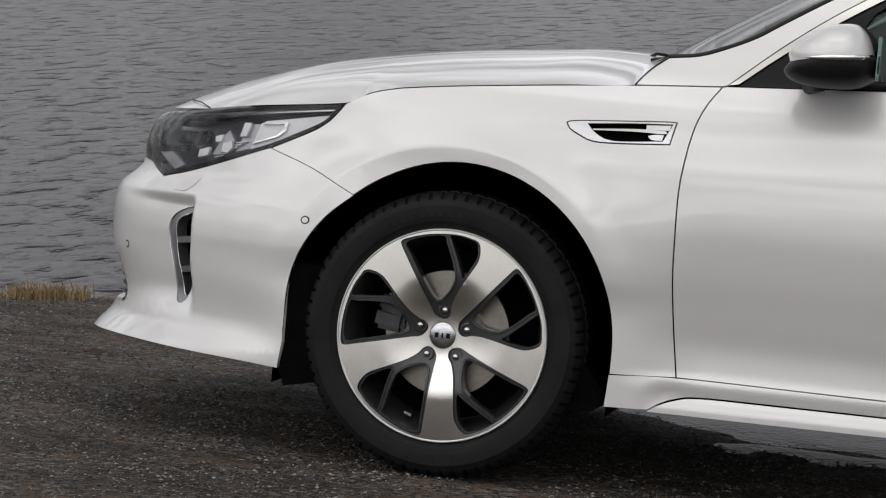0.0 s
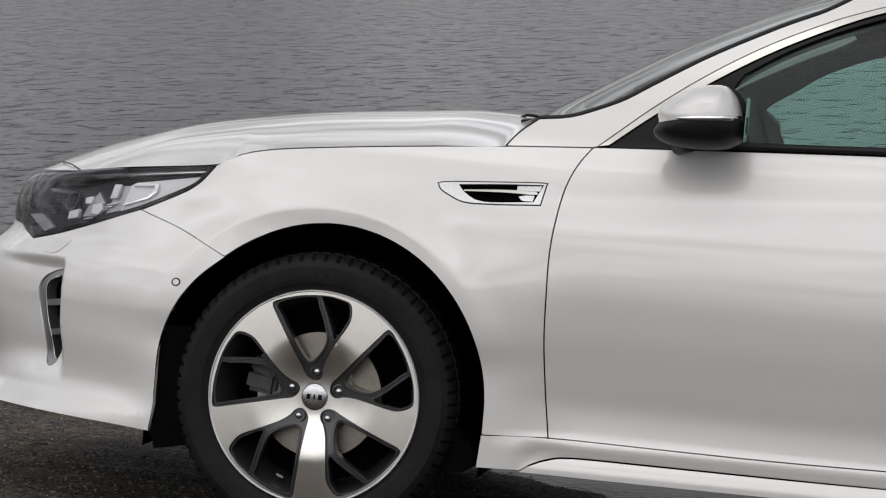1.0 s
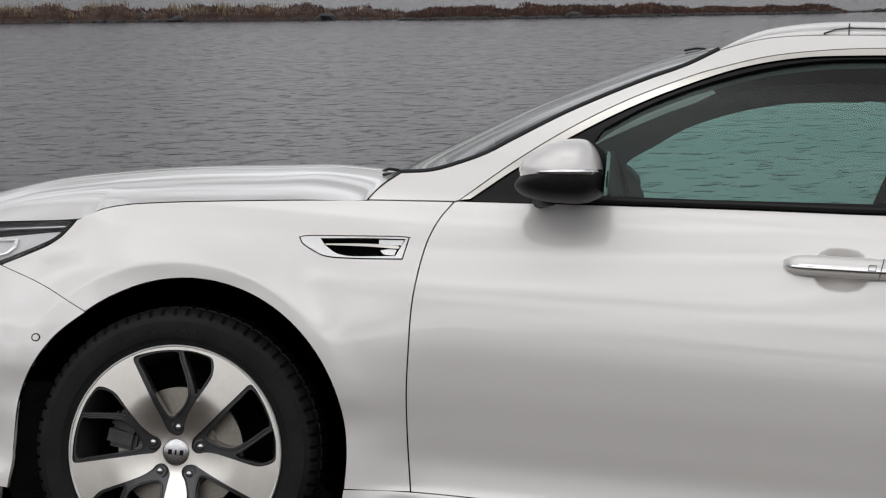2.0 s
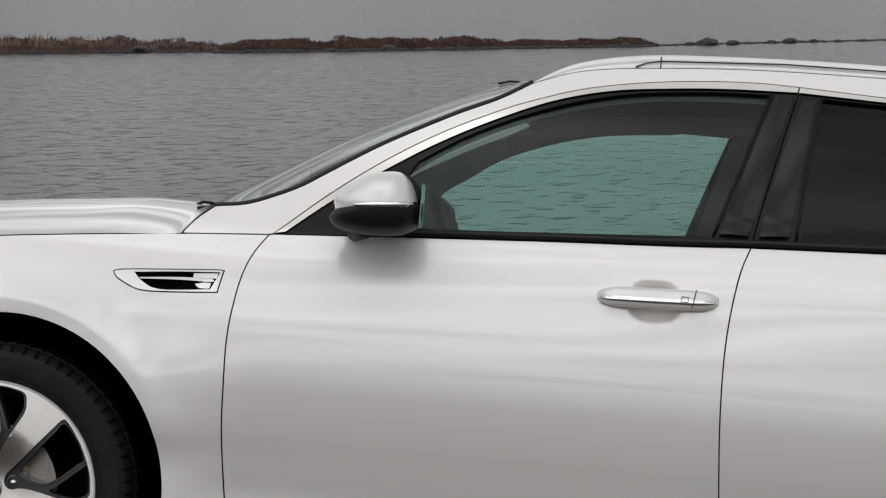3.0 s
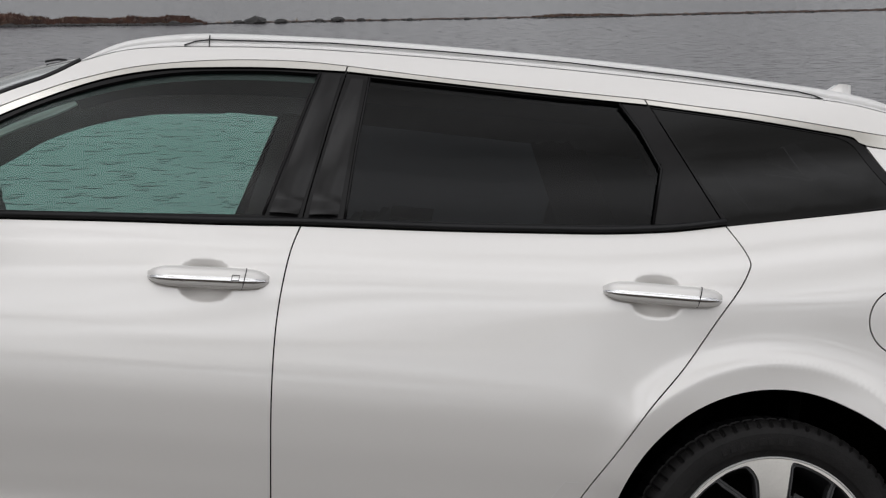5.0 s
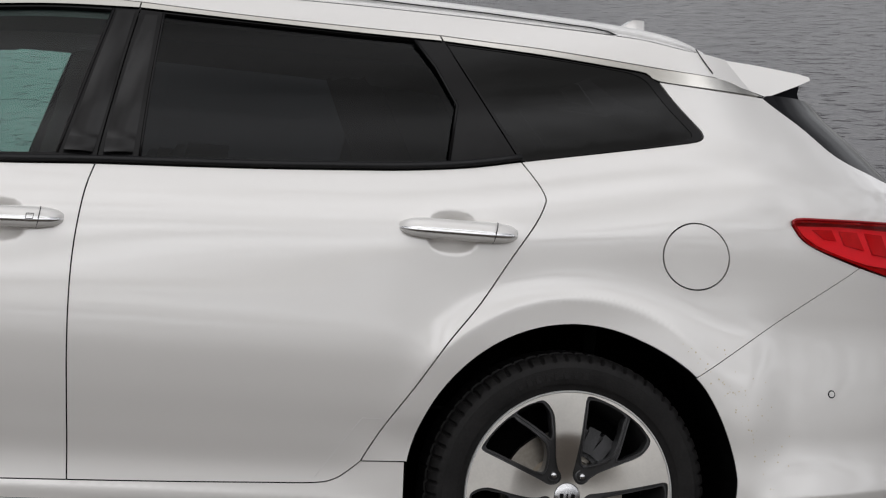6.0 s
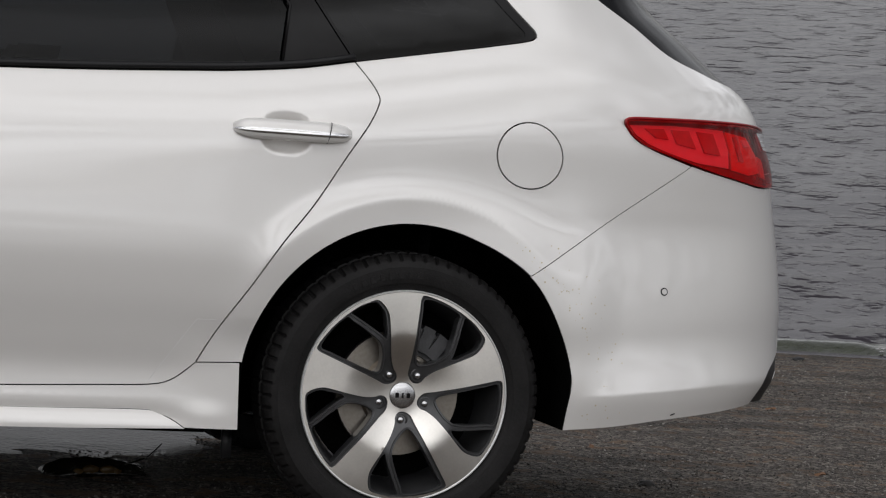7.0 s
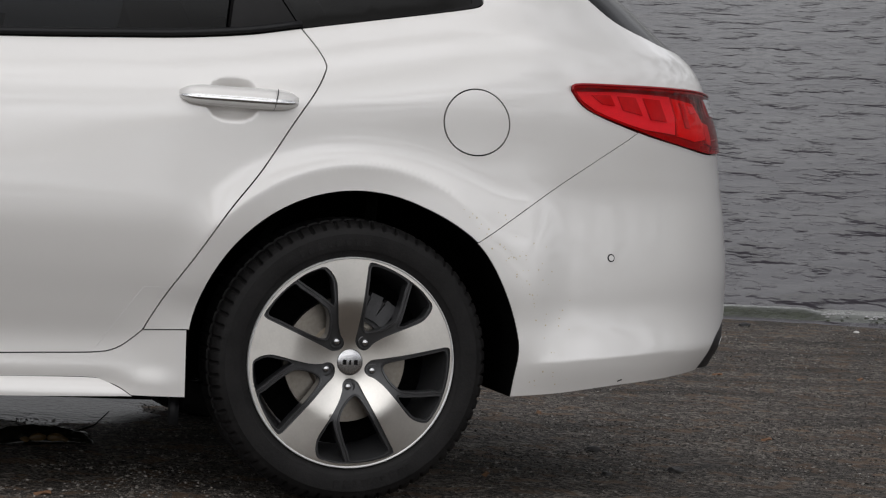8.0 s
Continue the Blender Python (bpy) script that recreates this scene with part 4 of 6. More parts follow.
def windows():
    g1 = loop([(.904, 1.152), (.993, 1.211), (1.088, 1.260), (1.185, 1.300), (1.283, 1.331), (1.382, 1.352), (1.47, 1.363), (1.582, 1.372), (1.695, 1.375)], [(1.695, 1.374), (1.652, 1.248), (1.583, 1.040)], [(1.583, 1.040), (1.23, 1.018), (.932, 1.002)], [(.932, 1.002), (.88, 1.0), (.868, 1.05), (.882, 1.11), (.904, 1.152)])
    f1 = loop(CHROME_LOW, PILLAR_GAP, BELT_FRONT[::-1], [(.594, .959), (.62, .964)])
    panel("window_frame", f1, GLOSS_BLACK, car, "gloss black front window frame", holes=[g1], off=-.002, step=(.04, .02))
    for ob in panel("side_window", g1, TEAL, car, "green tinted front side window", off=-.012, depth=0, gap=-.006):
        ob.visible_shadow = False
    g2 = loop([(1.812, 1.376), (1.994, 1.371), (2.258, 1.364), (2.398, 1.362)], [(2.398, 1.362), (2.446, 1.301), (2.490, 1.224)], [(2.490, 1.224), (2.494, 1.215), (2.478, 1.086)], [(2.478, 1.086), (2.25, 1.070), (2.0, 1.056), (1.770, 1.045)], [(1.770, 1.045), (1.786, 1.205), (1.812, 1.376)])
    f2 = loop(CHROME_LOW_R, DOOR_REAR_UP, BELT_REAR[::-1], PILLAR_GAP[::-1])
    panel("window_frame", f2, GLOSS_BLACK, car, "gloss black rear door window frame", holes=[g2], off=-.002, step=(.04, .02))
    for ob in panel("side_window", g2, PRIVACY, car, "dark privacy glass of the rear door", off=-.012, depth=0, gap=-.006):
        ob.visible_shadow = False
    q = loop([(2.465, 1.364), (2.7, 1.35), (2.862, 1.336), (2.952, 1.327), (2.999, 1.31)], QUARTER_TIP[::-1], DOOR_REAR_UP[::-1])
    g3 = loop([(2.476, 1.358), (2.7, 1.345), (2.862, 1.331), (2.925, 1.322), (2.962, 1.303)], [(2.962, 1.303), (3.02, 1.25), (3.072, 1.203), (3.080, 1.190), (3.066, 1.180), (2.97, 1.159), (2.831, 1.133), (2.657, 1.102)], [(2.657, 1.102), (2.55, 1.256), (2.476, 1.358)])
    panel("window_frame", q, GLOSS_BLACK, car, "gloss black quarter window surround", holes=[g3], off=-.002, step=(.04, .02))
    for ob in panel("side_window", g3, DARK_PANE, car, "dark fixed quarter window", off=-.004, depth=0, gap=-.004):
        ob.visible_shadow = False
    def swell(mid, half, foot):
        def d(u, z):
            lean = mid + (z - 1.04) * .30
            return .005 * max(0, 1 - ((u - lean) / half) ** 2) + .006 * sst(foot + .045, foot, z)
        return d
    cover = loop([(1.594, 1.040), (1.663, 1.040)], [(1.663, 1.040), (1.684, 1.115), (1.722, 1.275), (1.748, 1.376)], [(1.748, 1.376), (1.704, 1.374)], [(1.704, 1.374), (1.660, 1.248), (1.594, 1.040)])
    panel("pillar_cover", cover, PIANO, car, "gloss black door pillar cover", off=.001, depth=.006, step=(.012, .012), disp=swell(1.63, .05, 1.04))
    cover = loop([(1.684, 1.041), (1.754, 1.046)], [(1.754, 1.046), (1.775, 1.205), (1.800, 1.370)], [(1.800, 1.370), (1.768, 1.372)], [(1.768, 1.372), (1.735, 1.275), (1.693, 1.10), (1.684, 1.041)])
    panel("pillar_cover", cover, PIANO, car, "gloss black door pillar cover", off=.001, depth=.006, step=(.012, .012), disp=swell(1.72, .05, 1.043))
    # beads along the pillar covers
    for line in ([(1.583, 1.038), (1.652, 1.248), (1.697, 1.378)], [(1.768, 1.043), (1.786, 1.205), (1.812, 1.376)], [(2.478, 1.086), (2.496, 1.215), (2.446, 1.301), (2.398, 1.362)]):
        pts = [surface(u, z, .001)[0] for u, z in (smooth_line(line, .04) if len(line) == 3 else line)]
        part("window_bead", tube(pts, .0035, 6), GLOSS_BLACK, car)
    for m in (0, 1):
        pts = [surface(u, z, -.001)[0] for u, z in smooth_line([(.84, .974)] + BELT_FRONT[2:] + BELT_REAR[1:], .05)]
        pts = [(x, y - .002, z + .011) for x, y, z in pts]
        part("belt_moulding", tube(flip(pts) if m else pts, .008, 6), BLACK, car, "matt black belt moulding")
    # inner trim of pillars and roof sides
    upper = [(1.7, 1.368), (1.75, 1.371), (2.4, 1.356), (2.95, 1.315), (3.2, 1.31)]
    rest = ([(3.2, 1.31), (3.17, 1.39)], ROOF_EDGE[::-1], PILLAR_EDGE[::-1][:-2], [(.585, 1.045), (.60, .965)])
    near = loop([(.60, .965), (.80, .975)], [(.80, .975), (.83, 1.06), (.895, 1.136), (.994, 1.205), (1.089, 1.254), (1.186, 1.294), (1.284, 1.325), (1.383, 1.346), (1.47, 1.357), (1.582, 1.365)] + upper, *rest)
    panel("pillar_trim", near, CLOTH, car, "pale grey pillar and roof-side trim", off=-.03, depth=0, step=(.06, .03), sides=1)
    far = loop([(.60, .965), (.915, .98)], [(.915, .98), (.952, 1.025), (.925, 1.085), (.893, 1.125), (.975, 1.186), (1.05, 1.237), (1.150, 1.282), (1.25, 1.314), (1.362, 1.337), (1.52, 1.352), (1.642, 1.358)] + [(2.4, 1.340), (2.95, 1.305), (3.2, 1.30)], [(3.2, 1.30), (3.17, 1.39)], *rest[1:])
    far_trim = panel("pillar_trim", far, CLOTH, car, "", off=-.03, depth=0, step=(.06, .03), sides=2)
    bpy.data.objects.remove(far_trim[0])
    trim = loop([(1.60, .99), (1.77, .99)], [(1.77, .99), (1.80, 1.38)], [(1.80, 1.38), (1.70, 1.385)], [(1.70, 1.385), (1.60, .99)])
    panel("pillar_trim", trim, SEATING, car, off=-.03, depth=0)
    trim = loop([(2.56, 1.04), (2.74, 1.06)], [(2.74, 1.06), (2.56, 1.365)], [(2.56, 1.365), (2.40, 1.37)], [(2.40, 1.37), (2.56, 1.04)])
    panel("pillar_trim", trim, SEATING, car, off=-.03, depth=0)


def marks():
    """Mud specks behind the rear arch, a scuff, and the edge of a stone-guard film on the rear door."""
    rng = random.Random(12)
    bm = bmesh.new()
    for k in range(90):
        a, r = radians(rng.gauss(28, 22)), .40 + abs(rng.gauss(0, .045))
        u, z = 2.805 + r * math.cos(a), .335 + r * math.sin(a)
        if not .29 < z < .72 or u < 3.0:
            continue
        p, nrm = surface(u, z, .0004)
        s = rng.uniform(.0007, .0022)
        side = nrm.cross(Vector((0, 0, 1))).normalized()
        up = side.cross(nrm)
        ring = [bm.verts.new(p + (side * math.cos(t) + up * math.sin(t) * rng.uniform(.6, 1.3)) * s) for t in [math.pi * q / 3 for q in range(6)]]
        top = bm.verts.new(p + nrm * s * .3)
        for q in range(6):
            bm.faces.new((ring[q], ring[(q + 1) % 6], top))
    tagged(part("mud_specks", bm, MUD, car), "dried yellowish mud specks", kind="stuff")
    for line in ([(2.36, .487), (2.315, .486), (2.302, .48), (2.251, .405), (2.21, .345)],):
        pts = [surface(u, z, .0002)[0] for u, z in smooth_line(line, .03)]
        part("film_edge", tube(pts, .0004, 4), SATIN_WHITE, car)
    pts = [surface(u, z, .0002)[0] for u, z in ((3.435, .309), (3.443, .312), (3.447, .313))]
    part("scuff", tube(pts, .0015, 5), SEAL, car)


MUD = material("dried_mud", (0.60, 0.52, 0.34), 0.9, spread=0.2, scale=60)


def lamps():
    lens = loop(LAMP_TOP, LAMP_LOW, LAMP_NOSE)
    inner = shrink(lens, .012)
    panel("headlight_seal", lens, GLOSS_BLACK, car, "black headlight surround", holes=[shrink(lens, .014)], off=-.001, depth=.03, step=(.05, .03))
    lamp = panel("headlight", lens, LAMP_DARK, car, "headlight with dark housing and chrome reflectors", off=-.05, depth=0, step=(.04, .025), gap=-.004)
    for ob in panel("lens", lens, CLEAR, car, off=.001, depth=0, step=(.03, .02), gap=.003):
        ob.visible_shadow = False

    def piece(name, pts, mat, off, label=""):
        panel(name, loop(*[[a, b] for a, b in zip(pts, pts[1:] + pts[:1])]), mat, car, label, off=off, depth=.008, gap=0, step=(.03, .02))
    piece("upper_bezel", [(-1.03, .752), (-.62, .791), (-.325, .824), (-.312, .834), (-.60, .806), (-.98, .770)], LAMP_EDGE, -.003, "smoky grey strip along the lamp's top")
    piece("trim_bar", [(-1.02, .749), (-.62, .787), (-.33, .820), (-.33, .8225), (-.62, .790), (-1.02, .752)], SATIN, -.002)
    piece("reflector", [(-.516, .712), (-.512, .743), (-.520, .777), (-.513, .787), (-.340, .812), (-.345, .795), (-.374, .770), (-.425, .744)], LAMP_WHITE, -.016, "frosted indicator reflector")
    piece("light_bar", [(-.507, .778), (-.440, .785), (-.431, .764), (-.446, .747), (-.509, .724), (-.509, .727), (-.450, .750), (-.440, .764), (-.446, .780), (-.507, .774)], CHROME, -.008)
    piece("reflector_wall", [(-.556, .742), (-.548, .778), (-.522, .779), (-.513, .744), (-.517, .716), (-.563, .703)], LAMP_GREY, -.022)
    piece("light_block", [(-.569, .775), (-.548, .776), (-.537, .741), (-.557, .739)], LAMP_WHITE, -.012)
    piece("light_block", [(-.598, .719), (-.573, .726), (-.564, .710), (-.574, .698), (-.596, .698)], LAMP_WHITE, -.008)
    piece("light_block", [(-.645, .735), (-.620, .741), (-.618, .724), (-.638, .722)], LAMP_WHITE, -.018)
    piece("light_block", [(-.684, .698), (-.649, .707), (-.648, .686), (-.686, .678)], LAMP_WHITE, -.016)
    piece("corner_reflector", [(-.872, .676), (-.790, .682), (-.727, .655), (-.767, .642)], LAMP_GREY, -.010)
    piece("projector_cowl", [(-.615, .757), (-.578, .728), (-.604, .718), (-.616, .692), (-.640, .690), (-.632, .712)], LAMP_GREY, -.024, "pale conical projector cowl")
    for k in range(7):
        z = .686 + .0085 * k
        piece("cooling_fin", [(-.790, z), (-.744 + .001 * k, z + .002), (-.744 + .001 * k, z + .005), (-.790, z + .003)], SATIN_DARK, -.020)
    for k in range(6):
        z = .682 + .008 * k
        piece("reflector_rib", [(-.622 + .012 * k, z), (-.592 + .012 * k, z + .006), (-.592 + .012 * k, z + .009), (-.622 + .012 * k, z + .003)], SATIN, -.014)
    cup = [(-.705 + .026 * math.cos(q), .728 + .026 * math.sin(q)) for q in [2 * math.pi * k / 20 for k in range(20)]]
    panel("projector", cup, SATIN_DARK, car, off=-.026, depth=.012, gap=0, holes=[shrink(cup, .005)], step=(.02, .02))
    panel("projector_glass", cup, GLOSS_BLACK, car, off=-.032, depth=0, gap=.004, step=(.02, .02))
    tl = loop(TAILLAMP_TOP, TAILLAMP_LOW)
    panel("tail_light", tl, RED, car, "glossy red wraparound tail light", off=-.016, depth=.02, step=(.03, .015), gap=.001)
    for ob in panel("lens", tl, RED_LENS, car, off=.006, depth=0, step=(.03, .015), gap=.001):
        ob.visible_shadow = False
    panel("lens_rim", tl, RED, car, off=.0055, depth=.02, holes=[shrink(tl, .008)], step=(.03, .015), gap=.001)
    piece("reflector", [(3.312, .995), (3.33, .973), (3.363, .953), (3.427, .931), (3.518, .914), (3.64, .906), (3.655, .95), (3.648, .999), (3.44, 1.001)], LAMP_WHITE, -.013)
    for quad in ([(3.355, .989), (3.412, .991), (3.423, .966), (3.384, .968)], [(3.436, .990), (3.496, .990), (3.512, .948), (3.448, .957)], [(3.526, .990), (3.592, .988), (3.606, .936), (3.542, .940)]):
        piece("light_segment", quad, RED_DEEP, -.009, "deeper red light segment")
    piece("light_segment", [(3.655, .996), (3.79, .986), (3.845, .945), (3.845, .90), (3.75, .892), (3.65, .903), (3.662, .95)], RED_LIGHT, -.012)
    piece("light_segment", [(3.690, .985), (3.715, .984), (3.722, .925), (3.697, .926)], RED_DEEP, -.008)
    piece("light_segment", [(3.740, .980), (3.79, .978), (3.80, .966), (3.752, .962)], LAMP_WHITE, -.009)
    piece("light_segment", [(3.852, .942), (3.95, .936), (3.95, .884), (3.852, .890)], RED_LIGHT, -.012)
    piece("reverse_lens", [(3.84, .995), (3.96, .994), (3.965, .950), (3.862, .953)], LAMP_GREY, .008, "clear reversing lens")
    for z in (.985, .972, .960):
        piece("lens_rib", [(3.86, z), (3.955, z), (3.955, z + .003), (3.86, z + .003)], CHROME, .0095)
    edge = [surface(u, z, .007)[0] for u, z in smooth_line(TAILLAMP_TOP, .04)]
    for m in (0, 1):
        part("lamp_edge", tube(flip(edge) if m else edge, .0035, 6), RED, car)


def handles():
    def handle(x0, x1, z0, z1, lock):
        n = 25
        for m in (0, 1):
            rows, strip = [], []
            for i in range(n):
                t = i / (n - 1)
                x, z = lerp(x0, x1, t), lerp(z0, z1, t)
                y0 = P(x, z)[1]
                h = .0235 * max(.12, (1 - (2 * t - 1) ** 6)) ** .5
                d = .034 * max(.0, 1 - (2 * t - 1) ** 4) ** .5 + .004
                ring = [(x, y0 + .004 - d * (.5 + .5 * math.cos(a + .3)) ** .8, z + h * math.sin(a)) for a in [lerp(-math.pi, math.pi, k / 16) for k in range(16)]]
                rows.append(flip(ring) if m else ring)
                s = [(x, y0 + .004 - d - .0012 + .003 * abs(b) ** 3 + .0022 * b, z - .003 + h * .34 * b) for b in (-1, -.5, 0, .5, 1)]
                s = [(x, y0 + .006 - d, s[0][2])] + s + [(x, y0 + .006 - d, s[-1][2])]
                strip.append(flip(s) if m else s)
            bm, vs = loft(rows, close=True)
            bm.faces.new(vs[0])
            bm.faces.new(vs[-1][::-1])
            grip = part("door_handle", bm, PAINT, car, "white door handle with a chrome bar")
            bm, _ = loft(strip)
            part("chrome_bar", bm, CHROME, grip)
            def over(t, ang, up=.0012):
                x, z = lerp(x0, x1, t), lerp(z0, z1, t)
                h = .0235 * max(.12, (1 - (2 * t - 1) ** 6)) ** .5
                d = .034 * max(.0, 1 - (2 * t - 1) ** 4) ** .5 + .004
                return (x + .004 * math.sin(ang), P(x, z)[1] + .004 - d * (.5 + .5 * math.cos(ang)) ** .8 - up, z + h * 1.02 * math.sin(ang))
            ring = [over(.79, radians(-88 + 11 * q), .0016) for q in range(17)]
            part("key_cap_joint", tube(flip(ring) if m else ring, .0012, 5), SEAL, grip)
            if lock:
                b = [over(t, radians(q), .0022) for t, q in ((.685, 18), (.745, 18), (.745, -10), (.685, -10), (.685, 18))]
                part("touch_button", tube(flip(b) if m else b, .0010, 4), SEAL, grip)
    handle(1.333, 1.605, .884, .892, True)
    handle(2.362, 2.640, .928, .926, False)


def mirrors():
    top = [(.740, 1.024), (.737, 1.046), (.748, 1.066), (.771, 1.087), (.810, 1.108), (.847, 1.116), (.878, 1.117), (.895, 1.107), (.909, 1.089), (.919, 1.064), (.922, 1.053)]
    low = [(.922, 1.053), (.931, 1.045), (.932, 1.023), (.927, 1.002), (.908, .988), (.884, .978), (.846, .974), (.802, .974), (.764, .979), (.740, .989), (.729, 1.005), (.740, 1.024)]
    mid = (.85, 1.0455)
    levels = [(-.215, .18), (-.210, .5), (-.195, .75), (-.165, .93), (-.12, 1.0), (-.07, 1.0), (-.03, .96), (-.005, .80), (.01, .5)]
    for m in (0, 1):
        def shell(line, name, mat, label, extra=0.0, lo=0):
            rows = []
            for y, s in levels[lo:]:
                row = [(lerp(mid[0], x, s + extra), y, lerp(mid[1], z, s + extra)) for x, z in line]
                rows.append(flip(row) if m else row)
            bm, vs = loft(rows)
            bm.faces.new(vs[0])
            return part(name, bm, mat, car, label)
        cap = shell(smooth_line(top, .012), "mirror_cap", PAINT, "white door mirror cap")
        shell(smooth_line(low, .012), "mirror_base", BLACK, "black lower mirror housing")
        shell(smooth_line([(.886, 1.119), (.903, 1.108), (.921, 1.089), (.929, 1.066), (.932, 1.045)], .008), "mirror_rim", BLACK, "", lo=4)
        line = []
        for k in range(15):
            x = lerp(.780, .920, k / 14)
            s = (x - mid[0]) / ((.924 if x > mid[0] else .740) - mid[0])
            line.append((x, curve([(0, -.216), (.18, -.215), (.5, -.210), (.75, -.195), (.93, -.165), (1, -.12)], s) - .001, lerp(1.0355, 1.0475, k / 14)))
        part("indicator_strip", tube(flip(line) if m else line, lambda t: .0058 * (1 - (1 - t) ** 6) + .0005, 8, .5), CHROME, cap, "chrome indicator strip")
        stalk = [(.77, .03, .985), (.79, 0, .99), (.81, -.05, .995)]
        part("mirror_stalk", tube(flip(stalk) if m else stalk, .028, 10, .6), BLACK, car)
        glass_rows = [[(.931, y, lerp(.995, 1.095, k / 4)) for k in range(5)] for y in (-.19, -.12, -.03)]
        bm, _ = loft([flip(r) if m else r for r in glass_rows])
        part("mirror_glass", bm, CHROME, car, "mirror glass facing the rear")


def cabin():
    bm, _ = loft([[(x, YC + w, z) for w in (-.72, -.3, .3, .72)] for x, z in ((.40, .98), (.55, 1.0), (.75, .99), (.86, .93), (.88, .6), (.85, .3))])
    part("dashboard", bm, SEATING, car, "black dashboard")
    ring = [(.965 - .06 * math.cos(a), .52 + .185 * math.sin(a), .925 + .175 * math.cos(a)) for a in [2 * math.pi * k / 32 for k in range(33)]]
    part("steering_wheel", tube(ring, .016, 8), SEATING, car, "black steering wheel")
    for y in (.52, 1.28):
        rows = []
        for x, z, h in ((1.30, .50, .20), (1.62, .48, .2), (1.74, .62, .25), (1.82, .85, .25), (1.86, 1.0, .22), (1.88, 1.06, .12)):
            rows.append([(x + .03 * abs(k) ** 2, y + h * k, z + .03 * abs(k) ** 3) for k in (-1, -.6, -.2, .2, .6, 1)])
        rows += [[(x + .10, yy, z) for x, yy, z in r] for r in rows[::-1]]
        bm, _ = loft(rows + rows[:1])
        part("seat", bm, SEATING, car, "black cloth front seat")
    rows = [[(x, YC + w, z) for w in (-.65, 0, .65)] for x, z in ((2.2, .5), (2.6, .5), (2.75, .8), (2.82, 1.02), (2.92, 1.02), (2.9, .5))]
    bm, _ = loft(rows)
    part("rear_seat", bm, SEATING, car, "black rear bench")
    for y in (.52, 1.28):
        bm = bmesh.new()
        bmesh.ops.create_cube(bm, size=1, matrix=Matrix.LocRotScale((2.86, y, 1.10), None, (.08, .24, .14)))
        bmesh.ops.bevel(bm, geom=bm.edges[:], offset=.025, segments=3, affect="EDGES")
        part("headrest", bm, SEATING, car)
    part("wiper_arm", tube([(.345, .55, 1.016), (.360, .55, 1.025), (.378, .57, 1.025), (.41, .62, 1.016)], .004, 6), BLACK, car, "black wiper arm")
    part("wiper_arm", tube([(.37, .40, 1.008), (.39, .6, 1.018), (.36, .95, 1.02)], .004, 6), BLACK, car)
    part("sensor_cover", tube([(1.055, .62, 1.379), (1.085, .62, 1.387), (1.105, .62, 1.387), (1.125, .62, 1.374)], .0028, 6), BLACK, car, "small dark screen-edge trim")


def wheel_wells():
    for cx, fr in ((0.02, True), (2.802, False)):
        for m in (0, 1):
            rows = []
            for k in range(33):
                a = radians(lerp(-24 if fr else -11, 206 if fr else 200, k / 32))
                ca, sa = math.cos(a), math.sin(a)
                ra, rb = (.3762, .3942) if fr else (.3862, .3932)
                x = cx + (ra * ca if sa > 0 else math.copysign(ra, ca))
                z = .335 + (rb if sa > 0 else .36) * sa
                if not fr:
                    x -= .021 * sst(3.05, 3.17, x)
                x, y0, _ = P(x, max(.22, z))
                y0 += .0004
                row = [(x, y0, z), (x, .2, z), (x, .36, z), (lerp(cx, x, .3), .36, lerp(.335, z, .3))]
                rows.append(flip(row) if m else row)
            bm, _ = loft(rows)
            part("arch_liner", bm, LINER, car, "black felt wheel-arch liner")
    for m in (0, 1):
        for flap in ([(-.350, .46), (-.366, .30), (-.360, .222), (-.340, .197), (-.332, .172), (-.29, .182), (-.25, .195), (-.25, .30), (-.28, .46)],):
            bm = bmesh.new()
            face = [(P(x, max(z, .22))[0], P(x, max(z, .22))[1] + .012, z) for x, z in flap]
            a = [bm.verts.new(p) for p in (flip(face) if m else face)]
            b = [bm.verts.new((x, y + (-.22 if m else .22), z)) for x, y, z in (flip(face) if m else face)]
            bm.faces.new(a)
            bm.faces.new(b[::-1])
            for i in range(len(a)):
                j = (i + 1) % len(a)
                bm.faces.new((a[i], b[i], b[j], a[j]))
            part("air_deflector", bm, LINER, car, smooth=False)
        flap = [(.33, .03, .30), (.40, .03, .22), (.36, .03, .195), (.30, .035, .185), (.27, .04, .20)]
        bm = bmesh.new()
        a = [bm.verts.new(p) for p in (flip(flap) if m else flap)]
        b = [bm.verts.new((x, y + (.22 if not m else -.22), z)) for x, y, z in (flip(flap) if m else flap)]
        bm.faces.new(a)
        bm.faces.new(b[::-1])
        for i in range(5):
            bm.faces.new((a[i], b[i], b[(i + 1) % 5], a[(i + 1) % 5]))
        part("air_deflector", bm, LINER, car, smooth=False)


# ---- wheels ----
def along(pts, t):
    """The point a share t of the way along a list of points."""
    f = t * (len(pts) - 1)
    i = min(int(f), len(pts) - 2)
    return tuple(lerp(a, b, f - i) for a, b in zip(pts[i], pts[i + 1]))


